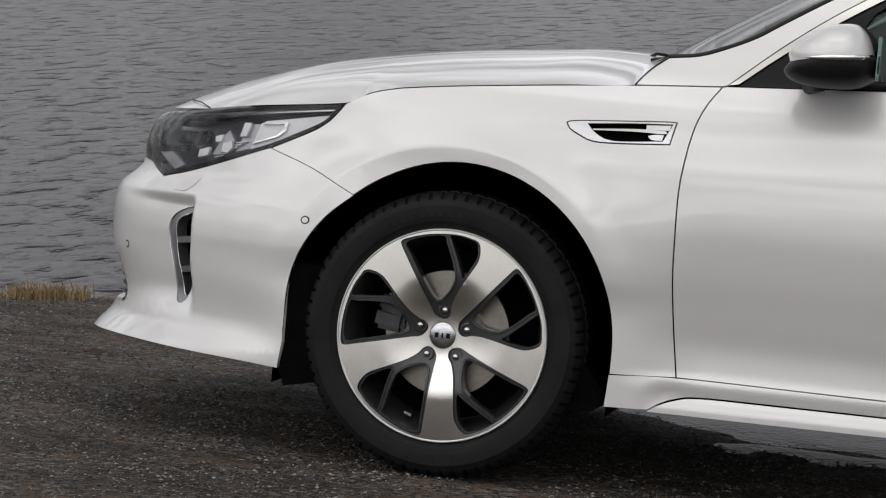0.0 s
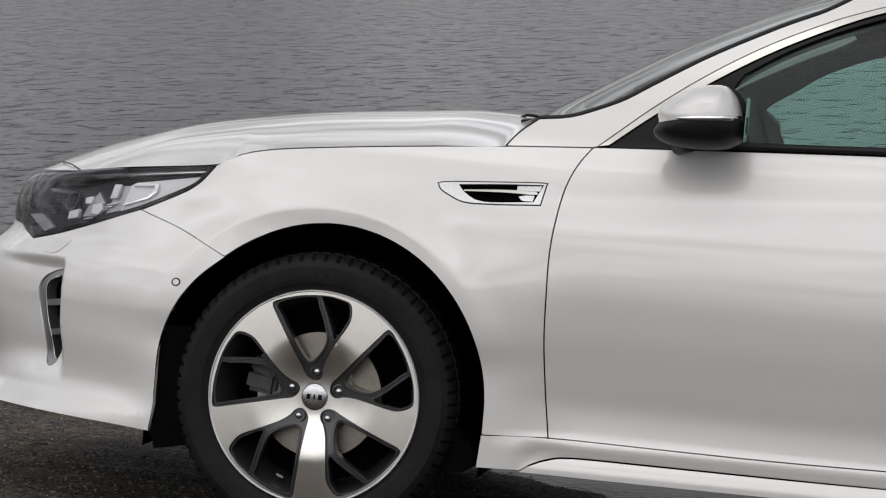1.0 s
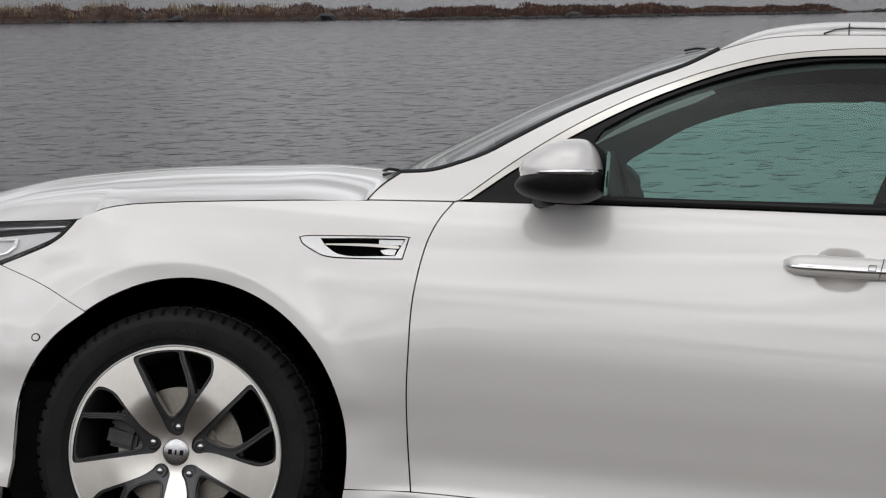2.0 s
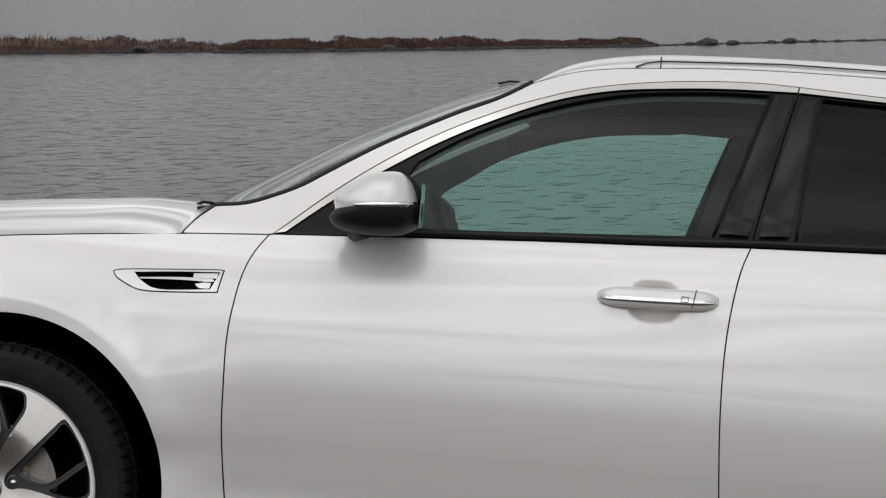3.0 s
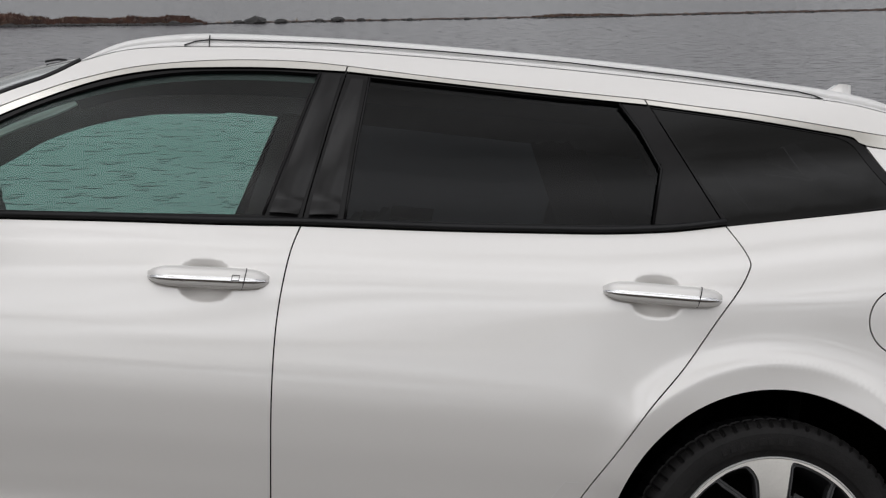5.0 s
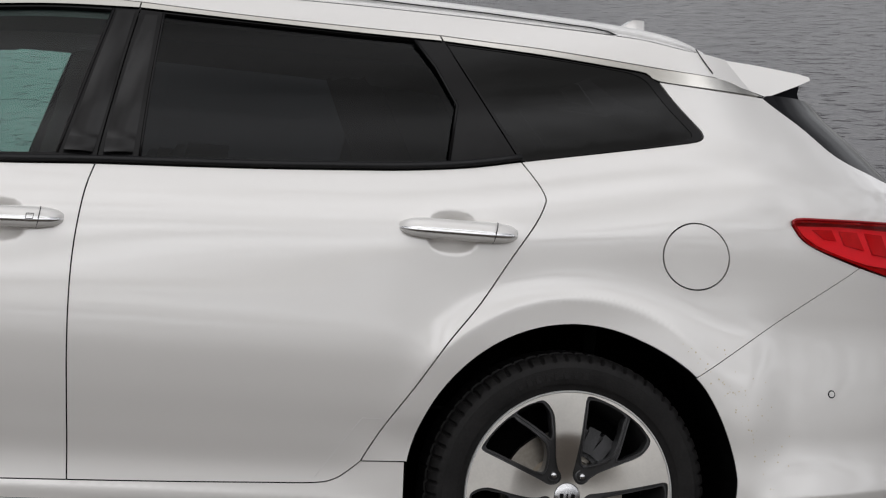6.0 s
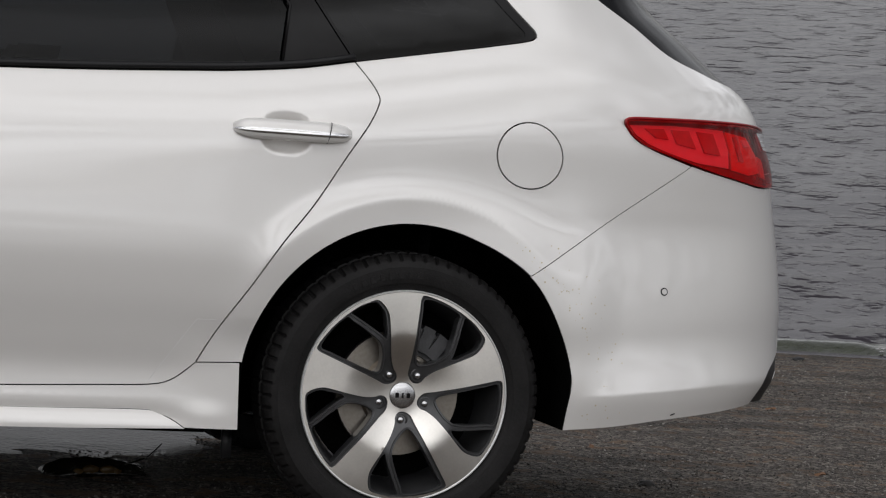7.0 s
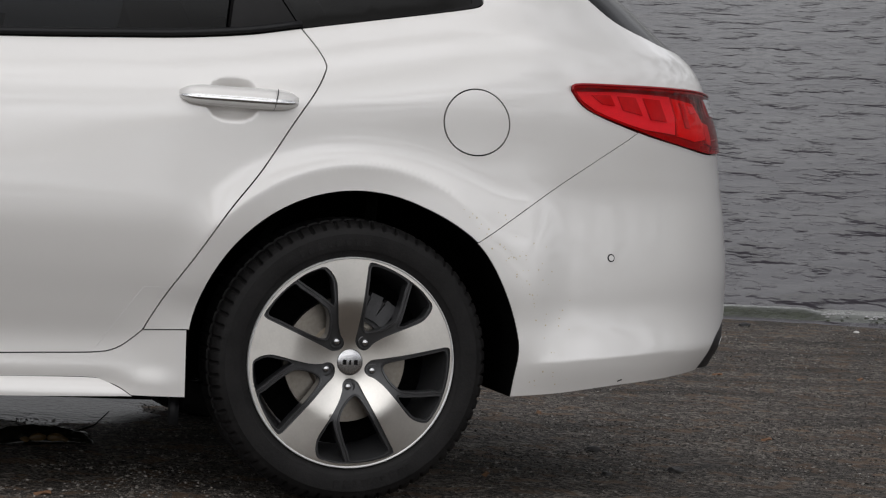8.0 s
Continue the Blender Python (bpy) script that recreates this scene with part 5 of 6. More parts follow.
PX = .00132
POCKET = [(7.3, 37.8), (9.2, 55.9), (11.6, 80.9), (15.2, 121), (18.6, 161), (19.9, 172), (25.7, 178.3), (48.7, 172.4), (73, 162.6), (97.7, 148.7), (118.4, 133.6), (131.9, 119.2), (139.8, 108.5), (139.4, 99.5), (133.9, 89.2), (124.2, 78.7), (110.2, 71.1), (87, 61.1), (57, 46.8), (39.3, 34.2), (32.7, 25.8), (23.7, 21.5), (14.2, 25.2)]
WINDOW_A = [(28.2, 171.4), (59.5, 164.9), (92.7, 147.5), (90.5, 132.3), (84.2, 104.1), (75.5, 78.6), (67.9, 69.3), (54, 60.8), (32.8, 54.8), (22.4, 57.4), (19.4, 71.3), (21.2, 106.3), (24.5, 149.3)]
WINDOW_B = [(104.4, 142), (124.2, 124.8), (135.7, 109.3), (134.2, 99.2), (124.8, 84.8), (106.8, 75), (90.8, 67.3), (82.4, 68), (85.9, 78.1), (92.5, 103.4), (98.9, 130.8)]


def rounded(pts):
    """A smooth closed outline in metres on the wheel's face."""
    n = len(pts)
    out = []
    for i in range(n):
        p0, p1, p2, p3 = (pts[(i + k - 1) % n] for k in range(4))
        for q in range(3):
            t = q / 3
            out.append(tuple(PX * 0.5 * (2 * p1[c] + (p2[c] - p0[c]) * t + (2 * p0[c] - 5 * p1[c] + 4 * p2[c] - p3[c]) * t * t + (3 * p1[c] - p0[c] - 3 * p2[c] + p3[c]) * t ** 3) for c in (0, 1)))
    return out


def plate(outline, holes, cell):
    """Triangles that fill an outline with holes."""
    rings = [outline] + holes
    pts = [p for r in rings for p in r]
    edges, base = [], 0
    for r in rings:
        edges += [(base + i, base + (i + 1) % len(r)) for i in range(len(r))]
        base += len(r)
    us, zs = [p[0] for p in outline], [p[1] for p in outline]

    def within(p):
        return inside(p, outline) and not any(inside(p, h) for h in holes)
    for i in range(int((max(us) - min(us)) / cell) + 1):
        for j in range(int((max(zs) - min(zs)) / cell) + 1):
            p = (min(us) + cell * (i + .5 * (j % 2)), min(zs) + cell * (j + .5))
            if within(p) and min((p[0] - q[0]) ** 2 + (p[1] - q[1]) ** 2 for q in pts[:base]) > (cell * .4) ** 2:
                pts.append(p)
    vs, _, fs, *_ = delaunay_2d_cdt([Vector(p) for p in pts], edges, [], 1, 1e-7)
    keep = [tuple(f) for f in fs if within((sum(vs[i][0] for i in f) / len(f), sum(vs[i][1] for i in f) / len(f)))]
    return [tuple(v) for v in vs], keep


def spin(p, deg):
    c, s = math.cos(radians(deg)), math.sin(radians(deg))
    return (p[0] * c + p[1] * s, -p[0] * s + p[1] * c)


FACE_CACHE = {}


def face_parts(hub, dish):
    """Machined spokes and the dark frames set into the openings between them."""
    if not FACE_CACHE:
        pocket = rounded(POCKET)
        rim = [(.2418 * math.sin(2 * math.pi * k / 144), .2418 * math.cos(2 * math.pi * k / 144)) for k in range(144)]
        bore = [(.031 * math.sin(2 * math.pi * k / 40), .031 * math.cos(2 * math.pi * k / 40)) for k in range(40)]
        pts, tris = plate(rim, [bore] + [[spin(p, 72 * k) for p in pocket] for k in range(5)], .008)
        verts = [(x, dish(math.hypot(x, z)) - .003, z) for x, z in pts]
        for k in range(5):
            own = [f for f in tris if int(((math.degrees(math.atan2(sum(pts[i][0] for i in f), sum(pts[i][1] for i in f))) + 36) % 360) // 72) == k]
            ids = sorted({i for f in own for i in f})
            at = {i: n for n, i in enumerate(ids)}
            data = bpy.data.meshes.new("spoke")
            data.from_pydata([verts[i] for i in ids], [], [tuple(at[i] for i in f) for f in own])
            FACE_CACHE["spoke", k] = data
        wins = [rounded(WINDOW_A), rounded(WINDOW_B)]
        pts, tris = plate(shrink(pocket, .0012 if sum(a[0] * b[1] - b[0] * a[1] for a, b in zip(pocket, pocket[1:] + pocket[:1])) < 0 else -.0012), wins, .006)
        depth = .0085
        fv, ff = [(x, dish(math.hypot(x, z)) - .003 + depth, z) for x, z in pts], list(tris)
        for ring, y0, y1 in ((pocket, .0003, depth + .004), (wins[0], depth, depth + .040), (wins[1], depth, depth + .040)):
            start, n = len(fv), len(ring)
            for x, z in ring:
                y = dish(math.hypot(x, z)) - .003
                fv += [(x, y + y0, z), (x, y + y1, z)]
            ff += [(start + 2 * i, start + 2 * i + 1, start + 2 * ((i + 1) % n) + 1, start + 2 * ((i + 1) % n)) for i in range(n)]
        for k in range(5):
            data = bpy.data.meshes.new("spoke_frame")
            turned = [(*spin((x, z), 72 * k), y) for x, y, z in fv]
            data.from_pydata([(x, y, z) for x, z, y in turned], [], ff)
            FACE_CACHE["frame", k] = data
        for k in range(5):
            verts, faces = [], []
            for ring in wins:
                ring = shrink(ring, .0013)
                n, start = len(ring), len(verts)
                for (x, z), (px, pz), (nx, nz) in zip(ring, ring[-1:] + ring[:-1], ring[1:] + ring[:1]):
                    dx, dz = nx - px, nz - pz
                    s = math.hypot(dx, dz) or 1
                    y = dish(math.hypot(x, z)) - .003 + depth
                    for q in range(6):
                        o, up = .0030 * math.cos(q * math.pi / 3), .0030 * math.sin(q * math.pi / 3)
                        a, b = spin((x - dz / s * o, z + dx / s * o), 72 * k)
                        verts.append((a, y - up, b))
                faces += [(start + 6 * i + q, start + 6 * i + (q + 1) % 6, start + 6 * ((i + 1) % n) + (q + 1) % 6, start + 6 * ((i + 1) % n) + q) for i in range(n) for q in range(6)]
            data = bpy.data.meshes.new("frame_bead")
            data.from_pydata(verts, [], faces)
            FACE_CACHE["bead", k] = data
        for (kind, k), data in FACE_CACHE.items():
            data.materials.append(MACHINED if kind == "spoke" else GUNMETAL)
            data.polygons.foreach_set("use_smooth", [True] * len(data.polygons))
            data.set_sharp_from_angle(angle=radians(40))
    for k in range(5):
        for kind, name, label in (("spoke", "spoke", "diamond-cut spoke face"), ("frame", "spoke_frame", "gunmetal frame between two spokes"), ("bead", "frame_bead", "rounded gunmetal rib round the openings")):
            ob = new(name, FACE_CACHE[kind, k])
            ob.parent = hub
            tagged(ob, label)


def wheel(x, turn, far, caliper_angle):
    """One wheel about its own axis (y), rotated by turn degrees, placed at the hub."""
    hub = new("wheel")
    hub.parent = car
    hub.matrix_local = pose(x, 2 * YC if far else 0, .33, 0, turn, 180 if far else 0)
    tagged(hub, "twin-spoke machined alloy wheel with a black winter tyre")
    R = .2455
    # tyre with lugs cut at the shoulder
    lugs, sub = 70, 8
    prof = [(.236, .020, 0), (.246, .004, 0), (.256, -.001, 0), (.262, -.004, 0), (.263, -.0055, 0), (.272, -.0075, 0), (.290, -.0085, 0), (.300, -.008, 0), (.301, -.0068, 0), (.310, -.004, .0), (.315, .000, .0020), (.320, .006, .006), (.3265, .017, .0065),
            (.3300, .030, .0035), (.3290, .050, .004), (.3235, .052, 0), (.3235, .060, 0), (.3315, .062, .003), (.333, .10, .003), (.333, .13, .003), (.3235, .135, 0), (.3305, .16, .003), (.322, .20, .002), (.30, .215, 0), (.26, .215, 0), (.236, .20, 0)]
    verts, faces, n, segs = [], [], len(prof), lugs * sub
    for i in range(segs):
        a = 2 * math.pi * i / segs
        cut = 1.0 if i % sub < 2 else 0.0
        for k, (r, y, g) in enumerate(prof):
            aa = a + .35 / lugs * max(0, y - .01) / .1
            rr = r - g * cut
            verts.append((rr * math.sin(aa), y + g * cut * .35, rr * math.cos(aa)))
    for i in range(segs):
        j = (i + 1) % segs
        for k in range(n - 1):
            faces.append((i * n + k, i * n + k + 1, j * n + k + 1, j * n + k))
    from_lists("tyre", verts, faces, RUBBER, hub, "black winter tyre with lugged shoulder", sharp=35)
    # raised bars where the sidewall carries its maker's writing
    for a0, cells in ((168, 9), (-10, 8)):
        for c in range(cells):
            a = radians(a0 + (c - cells / 2) * 4.6)
            bm = bmesh.new()
            bmesh.ops.create_cube(bm, size=1, matrix=Matrix.Rotation(a, 4, "Y") @ Matrix.LocRotScale((0, -.0083, .2815), None, (.0125 if c % 3 else .009, .0022, .016)))
            part("sidewall_bar", bm, RUBBER, hub, smooth=False)
    v, f = lathe([(.2415, -.0012), (.2435, -.0035), (.2452, -.0035), (.2464, -.001), (.2468, .006), (.243, .012), (.238, .012)], 120)
    from_lists("rim_lip", v, f, RIM_EDGE, hub, "bright machined rim lip", sharp=40)
    v, f = lathe([(.238, .004), (.2345, .008), (.226, .03), (.215, .07), (.205, .12), (.205, .19), (.225, .2)], 72)
    from_lists("rim_barrel", v, f, GUNMETAL, hub, "gunmetal rim barrel")

    def dish(r):
        return .024 * sst(.15, .03, r) + .006 * (r / .24) ** 2 - .004

    face_parts(hub, dish)
    for k in range(5):
        c = math.radians(72 * k + 36)
        bx, bz = .0578 * math.sin(c), .0578 * math.cos(c)
        v, f = lathe([(.0185, .030), (.0175, .0215), (.0160, .0205), (.0135, .0205), (.0125, .0225), (.0120, .040), (0, .040)], 24)
        from_lists("nut_boss", [(a + bx, b, d + bz) for a, b, d in v], f, GUNMETAL, hub, sharp=50)
        v, f = lathe([(.0, .0145), (.005, .0152), (.0078, .018), (.0085, .024), (.0088, .042)], 12)
        from_lists("wheel_nut", [(a + bx, b, d + bz) for a, b, d in v], f, SATIN, hub, "steel wheel nut")
    v, f = lathe([(.0, .019), (.0295, .019), (.0305, .0195), (.0318, .0195), (.033, .0205), (.033, .05)], 48)
    from_lists("hub_face", v, f, CHROME, hub, "thin bright ring round the cap", sharp=50)
    v, f = lathe([(0, .0128), (.016, .0133), (.0245, .0150), (.0290, .0165), (.0305, .0180), (.0305, .020)], 48)
    cap = from_lists("centre_cap", v, f, SATIN, hub, "satin centre cap with a plain dark emblem")
    for x0, wide in ((-.0135, .0085), (0, .0042), (.0135, .0085)):
        bm = bmesh.new()
        bmesh.ops.create_cube(bm, size=1, matrix=Matrix.Rotation(radians(-turn), 4, "Y") @ Matrix.LocRotScale((x0, .0133, 0), None, (wide, .0024, .0115)))
        part("emblem_bar", bm, GLOSS_BLACK, cap, smooth=False)
    # added near-black disc: shuts out daylight so the wheel's openings stay dark
    v, f = lathe([(0, .125), (.10, .125), (.17, .118), (.204, .122)], 48)
    from_lists("wheel_backing", v, f, LINER, hub, "near-black disc added behind the brake to keep the wheel's inside dark")
    # brake
    v, f = lathe([(.05, .055), (.085, .055), (.09, .07), (.146, .07), (.146, .092), (.09, .092)], 64)
    from_lists("brake_disc", v, f, DISC, hub, "worn steel brake disc", sharp=40)
    for k in range(2):
        ang = radians(caliper_angle + 14 * (k - .5) - turn)
        bm = bmesh.new()
        bmesh.ops.create_cube(bm, size=1, matrix=Matrix.Rotation(ang, 4, "Y") @ Matrix.LocRotScale((0, .066, .135), None, (.05, .05, .07)))
        bmesh.ops.bevel(bm, geom=bm.edges[:], offset=.01, segments=2, affect="EDGES")
        part("caliper", bm, CAST, hub, "cast brake caliper", smooth=False)
    a = radians(200 - turn)
    bm = bmesh.new()
    bmesh.ops.create_cube(bm, size=1, matrix=Matrix.Rotation(a, 4, "Y") @ Matrix.LocRotScale((0, .045, .205), None, (.018, .01, .006)))
    part("balance_weight", bm, SATIN, hub, smooth=False)


# ---- ramp, shore and water ----
WATER_LEVEL = -1.28


def ramp_height(x, y):
    past = max(0, x - 5.2)
    x -= .22 * past * past / (past + .6)
    base = -(0.0944 * x + 0.1130 * y)
    soft = 0.9
    if base > soft - .3:
        base = soft - .3 + .3 * math.tanh((base - soft + .3) / .3)
    edge = curve([(-60, -14.0), (-12, -4.0), (-4, 1.2), (-2.2, 3.08), (-1.94, 3.44), (0, 5.0), (3, 6.0), (6.2, 6.4), (14, 6.7), (60, 10.0)], x)
    over = y - edge
    if over > 0:
        base = min(base, -(0.0944 * x + 0.1130 * edge)) - .55 * over * (1 - .6 * sst(2, 7, x))
    return max(base, -6)


def ground_and_water():
    xs = sorted(set([round(-600 + 40 * i) for i in range(31)] + [round(-20 + .5 * i, 2) for i in range(81)] + [round(-4 + .1 * i, 2) for i in range(131)]))
    ys = sorted(set([-600, -300, -150, -80, -50, -35, -25] + [round(-20 + .5 * i, 2) for i in range(61)] + [round(-2 + .1 * i, 2) for i in range(101)] + [12, 16, 25, 60, 200, 600]))
    verts = []
    for x in xs:
        for y in ys:
            rough = .006 * noise.noise((x * 1.7, y * 1.7, 0)) + .0035 * noise.noise((x * 6, y * 6, 4)) if -6 < x < 12 and -4 < y < 9 else 0
            near = ((x - 1.4) / 2.2) ** 2 + ((y - .85) / 1.4) ** 2
            verts.append((x, y, ramp_height(x, y) + rough * (1 if near > 1 else .6)))
    ny = len(ys)
    faces = [(i * ny + j, (i + 1) * ny + j, (i + 1) * ny + j + 1, i * ny + j + 1) for i in range(len(xs) - 1) for j in range(ny - 1)]
    tagged(from_lists("ground", verts, faces, GROUND), "worn gravelly tarmac ramp sloping to the water", "ground", kind="structure")
    bm = bmesh.new()
    bmesh.ops.create_grid(bm, x_segments=40, y_segments=40, size=2400)
    w = tagged(part("water", bm, WATER), "grey choppy lake under an overcast sky", "water", kind="structure")
    w.location = (0, 2380, WATER_LEVEL)


def wavelet():
    """A small wave that breaks on the edge of the ramp: a dark green face, and foam where it has tumbled."""
    crest = [(6.10, 6.48), (6.32, 6.36), (6.55, 6.24), (6.68, 6.16), (6.88, 6.06), (7.10, 5.97), (7.40, 5.86)]
    rows = []
    for i, (x, y) in enumerate(smooth_line(crest, .03)):
        h = .034 * sst(6.10, 6.30, x) * (1 - .55 * sst(6.62, 6.75, x)) * sst(7.4, 7.1, x) + .004 * noise.noise((x * 14, 0, 1))
        rows.append([(x + .4 * d, y + d + .012 * noise.noise((x * 9, d * 9, 5)), WATER_LEVEL + max(-.004, h * k)) for d, k in ((-.13, -.2), (-.09, .10), (-.06, .55), (-.03, .9), (0, 1), (.05, .8), (.11, .35), (.18, -.1))])
    bm, _ = loft(rows)
    wave = tagged(part("breaking_wavelet", bm, WAVE), "small dark green wave breaking on the ramp's edge", "wave", kind="structure")
    rng = random.Random(21)
    line = smooth_line(crest, .01)
    for k in range(34):
        x, y = rng.choice([p for p in line if 6.66 < p[0] < 7.2])
        y += rng.gauss(-.05, .035)
        x += rng.gauss(0, .02)
        r = rng.uniform(.003, .009)
        bm = bmesh.new()
        bmesh.ops.create_icosphere(bm, subdivisions=2, radius=1)
        for v in bm.verts:
            v.co *= 1 + .5 * noise.noise(v.co * 1.6 + Vector((k, 0, 0)))
            v.co = Vector((x + v.co.x * r * 1.8, y + v.co.y * r, WATER_LEVEL + .014 + rng.uniform(0, .002) + v.co.z * r * .6))
        part("foam", bm, FOAM, wave, "white foam")


WAVE = material("green_shore_water", (0.030, 0.034, 0.020), 0.12, spread=0.3, scale=9, bump=0.4, bump_scale=25)
FOAM = material("white_foam", (0.42, 0.41, 0.42), 0.6, spread=0.2, scale=60, bump=0.8, bump_scale=150)


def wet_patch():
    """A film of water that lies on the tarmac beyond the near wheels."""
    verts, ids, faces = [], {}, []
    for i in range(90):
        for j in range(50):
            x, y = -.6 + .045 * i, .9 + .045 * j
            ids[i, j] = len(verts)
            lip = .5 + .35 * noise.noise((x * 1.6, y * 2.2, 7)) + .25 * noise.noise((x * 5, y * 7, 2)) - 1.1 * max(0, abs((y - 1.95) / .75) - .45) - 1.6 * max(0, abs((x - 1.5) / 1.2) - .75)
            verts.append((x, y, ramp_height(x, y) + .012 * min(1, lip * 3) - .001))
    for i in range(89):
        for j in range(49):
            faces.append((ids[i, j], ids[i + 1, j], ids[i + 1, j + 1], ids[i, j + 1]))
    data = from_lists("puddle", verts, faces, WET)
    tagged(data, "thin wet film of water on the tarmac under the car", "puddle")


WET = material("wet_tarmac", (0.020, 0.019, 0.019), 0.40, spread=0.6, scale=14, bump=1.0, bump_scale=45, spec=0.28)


def pebbles():
    """Loose flat chips on the tarmac, past counting; densest where the ground lies open beside the car."""
    rng = np.random.default_rng(4)
    spots = []
    for count, x0, x1, y0, y1 in ((42000, -2.5, 1.0, -1.3, 1.2), (14000, -3.0, .8, 1.2, 3.6), (9000, 1.0, 2.4, -.6, .5), (26000, 2.2, 5.2, -1.3, 2.0), (16000, 3.6, 7.2, 2.0, 5.9)):
        spots.append(np.stack([rng.uniform(x0, x1, count), rng.uniform(y0, y1, count)], 1))
    spots = np.concatenate(spots)
    # chips gather in patches and leave dirt bare between them
    keep = [noise.noise((x * 3.1, y * 4.6, 9)) + .5 * noise.noise((x * 9, y * 12, 3)) > -.22 for x, y in spots]
    spots = spots[np.array(keep)]
    n = len(spots)
    z = np.array([ramp_height(x, y) for x, y in spots])
    size = .0018 + .0036 * rng.random(n) ** 2.2
    shape = np.array([(1, 0, 0), (-1, 0, 0), (0, 1, 0), (0, -1, 0), (0, 0, 1), (0, 0, -1)], float)
    tri = np.array([(0, 2, 4), (2, 1, 4), (1, 3, 4), (3, 0, 4), (2, 0, 5), (1, 2, 5), (3, 1, 5), (0, 3, 5)])
    local = shape[None] * rng.uniform(.5, 1.5, (n, 6, 1)) * size[:, None, None] * np.array((1.25, .85, .5))
    a = rng.uniform(0, 6.283, n)
    c, s = np.cos(a)[:, None], np.sin(a)[:, None]
    verts = np.stack([spots[:, :1] + local[..., 0] * c - local[..., 1] * s, spots[:, 1:] + local[..., 0] * s + local[..., 1] * c, (z + .002 + size * .2)[:, None] + local[..., 2]], -1).reshape(-1, 3)
    faces = (tri[None] + 6 * np.arange(n)[:, None, None]).reshape(-1, 3)
    m = material("stone_chips", (0.20, 0.19, 0.18), 0.8)
    nodes, links = m.node_tree.nodes, m.node_tree.links
    g, col = nodes.new("ShaderNodeNewGeometry"), nodes.new("ShaderNodeValToRGB")
    e = col.color_ramp.elements
    e[0].color, e[1].color = (.020, .018, .017, 1), (.34, .318, .29, 1)
    for at, tone in ((.45, (.062, .053, .045, 1)), (.75, (.125, .109, .092, 1))):
        e.new(at).color = tone
    links.new(g.outputs["Random Per Island"], col.inputs[0])
    links.new(col.outputs[0], nodes["Principled BSDF"].inputs["Base Color"])
    data = bpy.data.meshes.new("stone_chips")
    data.vertices.add(len(verts))
    data.vertices.foreach_set("co", verts.ravel())
    data.loops.add(faces.size)
    data.loops.foreach_set("vertex_index", faces.ravel())
    data.polygons.add(len(faces))
    data.polygons.foreach_set("loop_start", np.arange(len(faces)) * 3)
    data.update(calc_edges=True)
    tagged(attach("stone_chips", data, m, smooth=False), "loose grey and brown stone chips on the tarmac", "gravel", kind="stuff")


def tuft_mesh(name, spots, height, mat, rng, blades=26, spread=.14, width=.004):
    verts, faces = [], []
    for x, y, z, k in spots:
        for _ in range(blades):
            a, r = rng.uniform(0, 6.28), rng.random() ** .7 * spread * k
            bx, by = x + r * math.cos(a), y + r * math.sin(a)
            h = height * k * rng.uniform(.4, 1.1)
            lx, ly = rng.gauss(0, .35) * h, rng.gauss(0, .35) * h
            w = width * k
            b = len(verts)
            verts += [(bx - w, by, z - .02), (bx + w, by, z - .02), (bx + lx * .4 - w * .7, by + ly * .4, z + h * .6), (bx + lx * .4 + w * .7, by + ly * .4, z + h * .6), (bx + lx, by + ly, z + h * .95)]
            faces += [(b, b + 1, b + 3, b + 2), (b + 2, b + 3, b + 4)]
    return from_lists(name, verts, faces, mat, smooth=False)


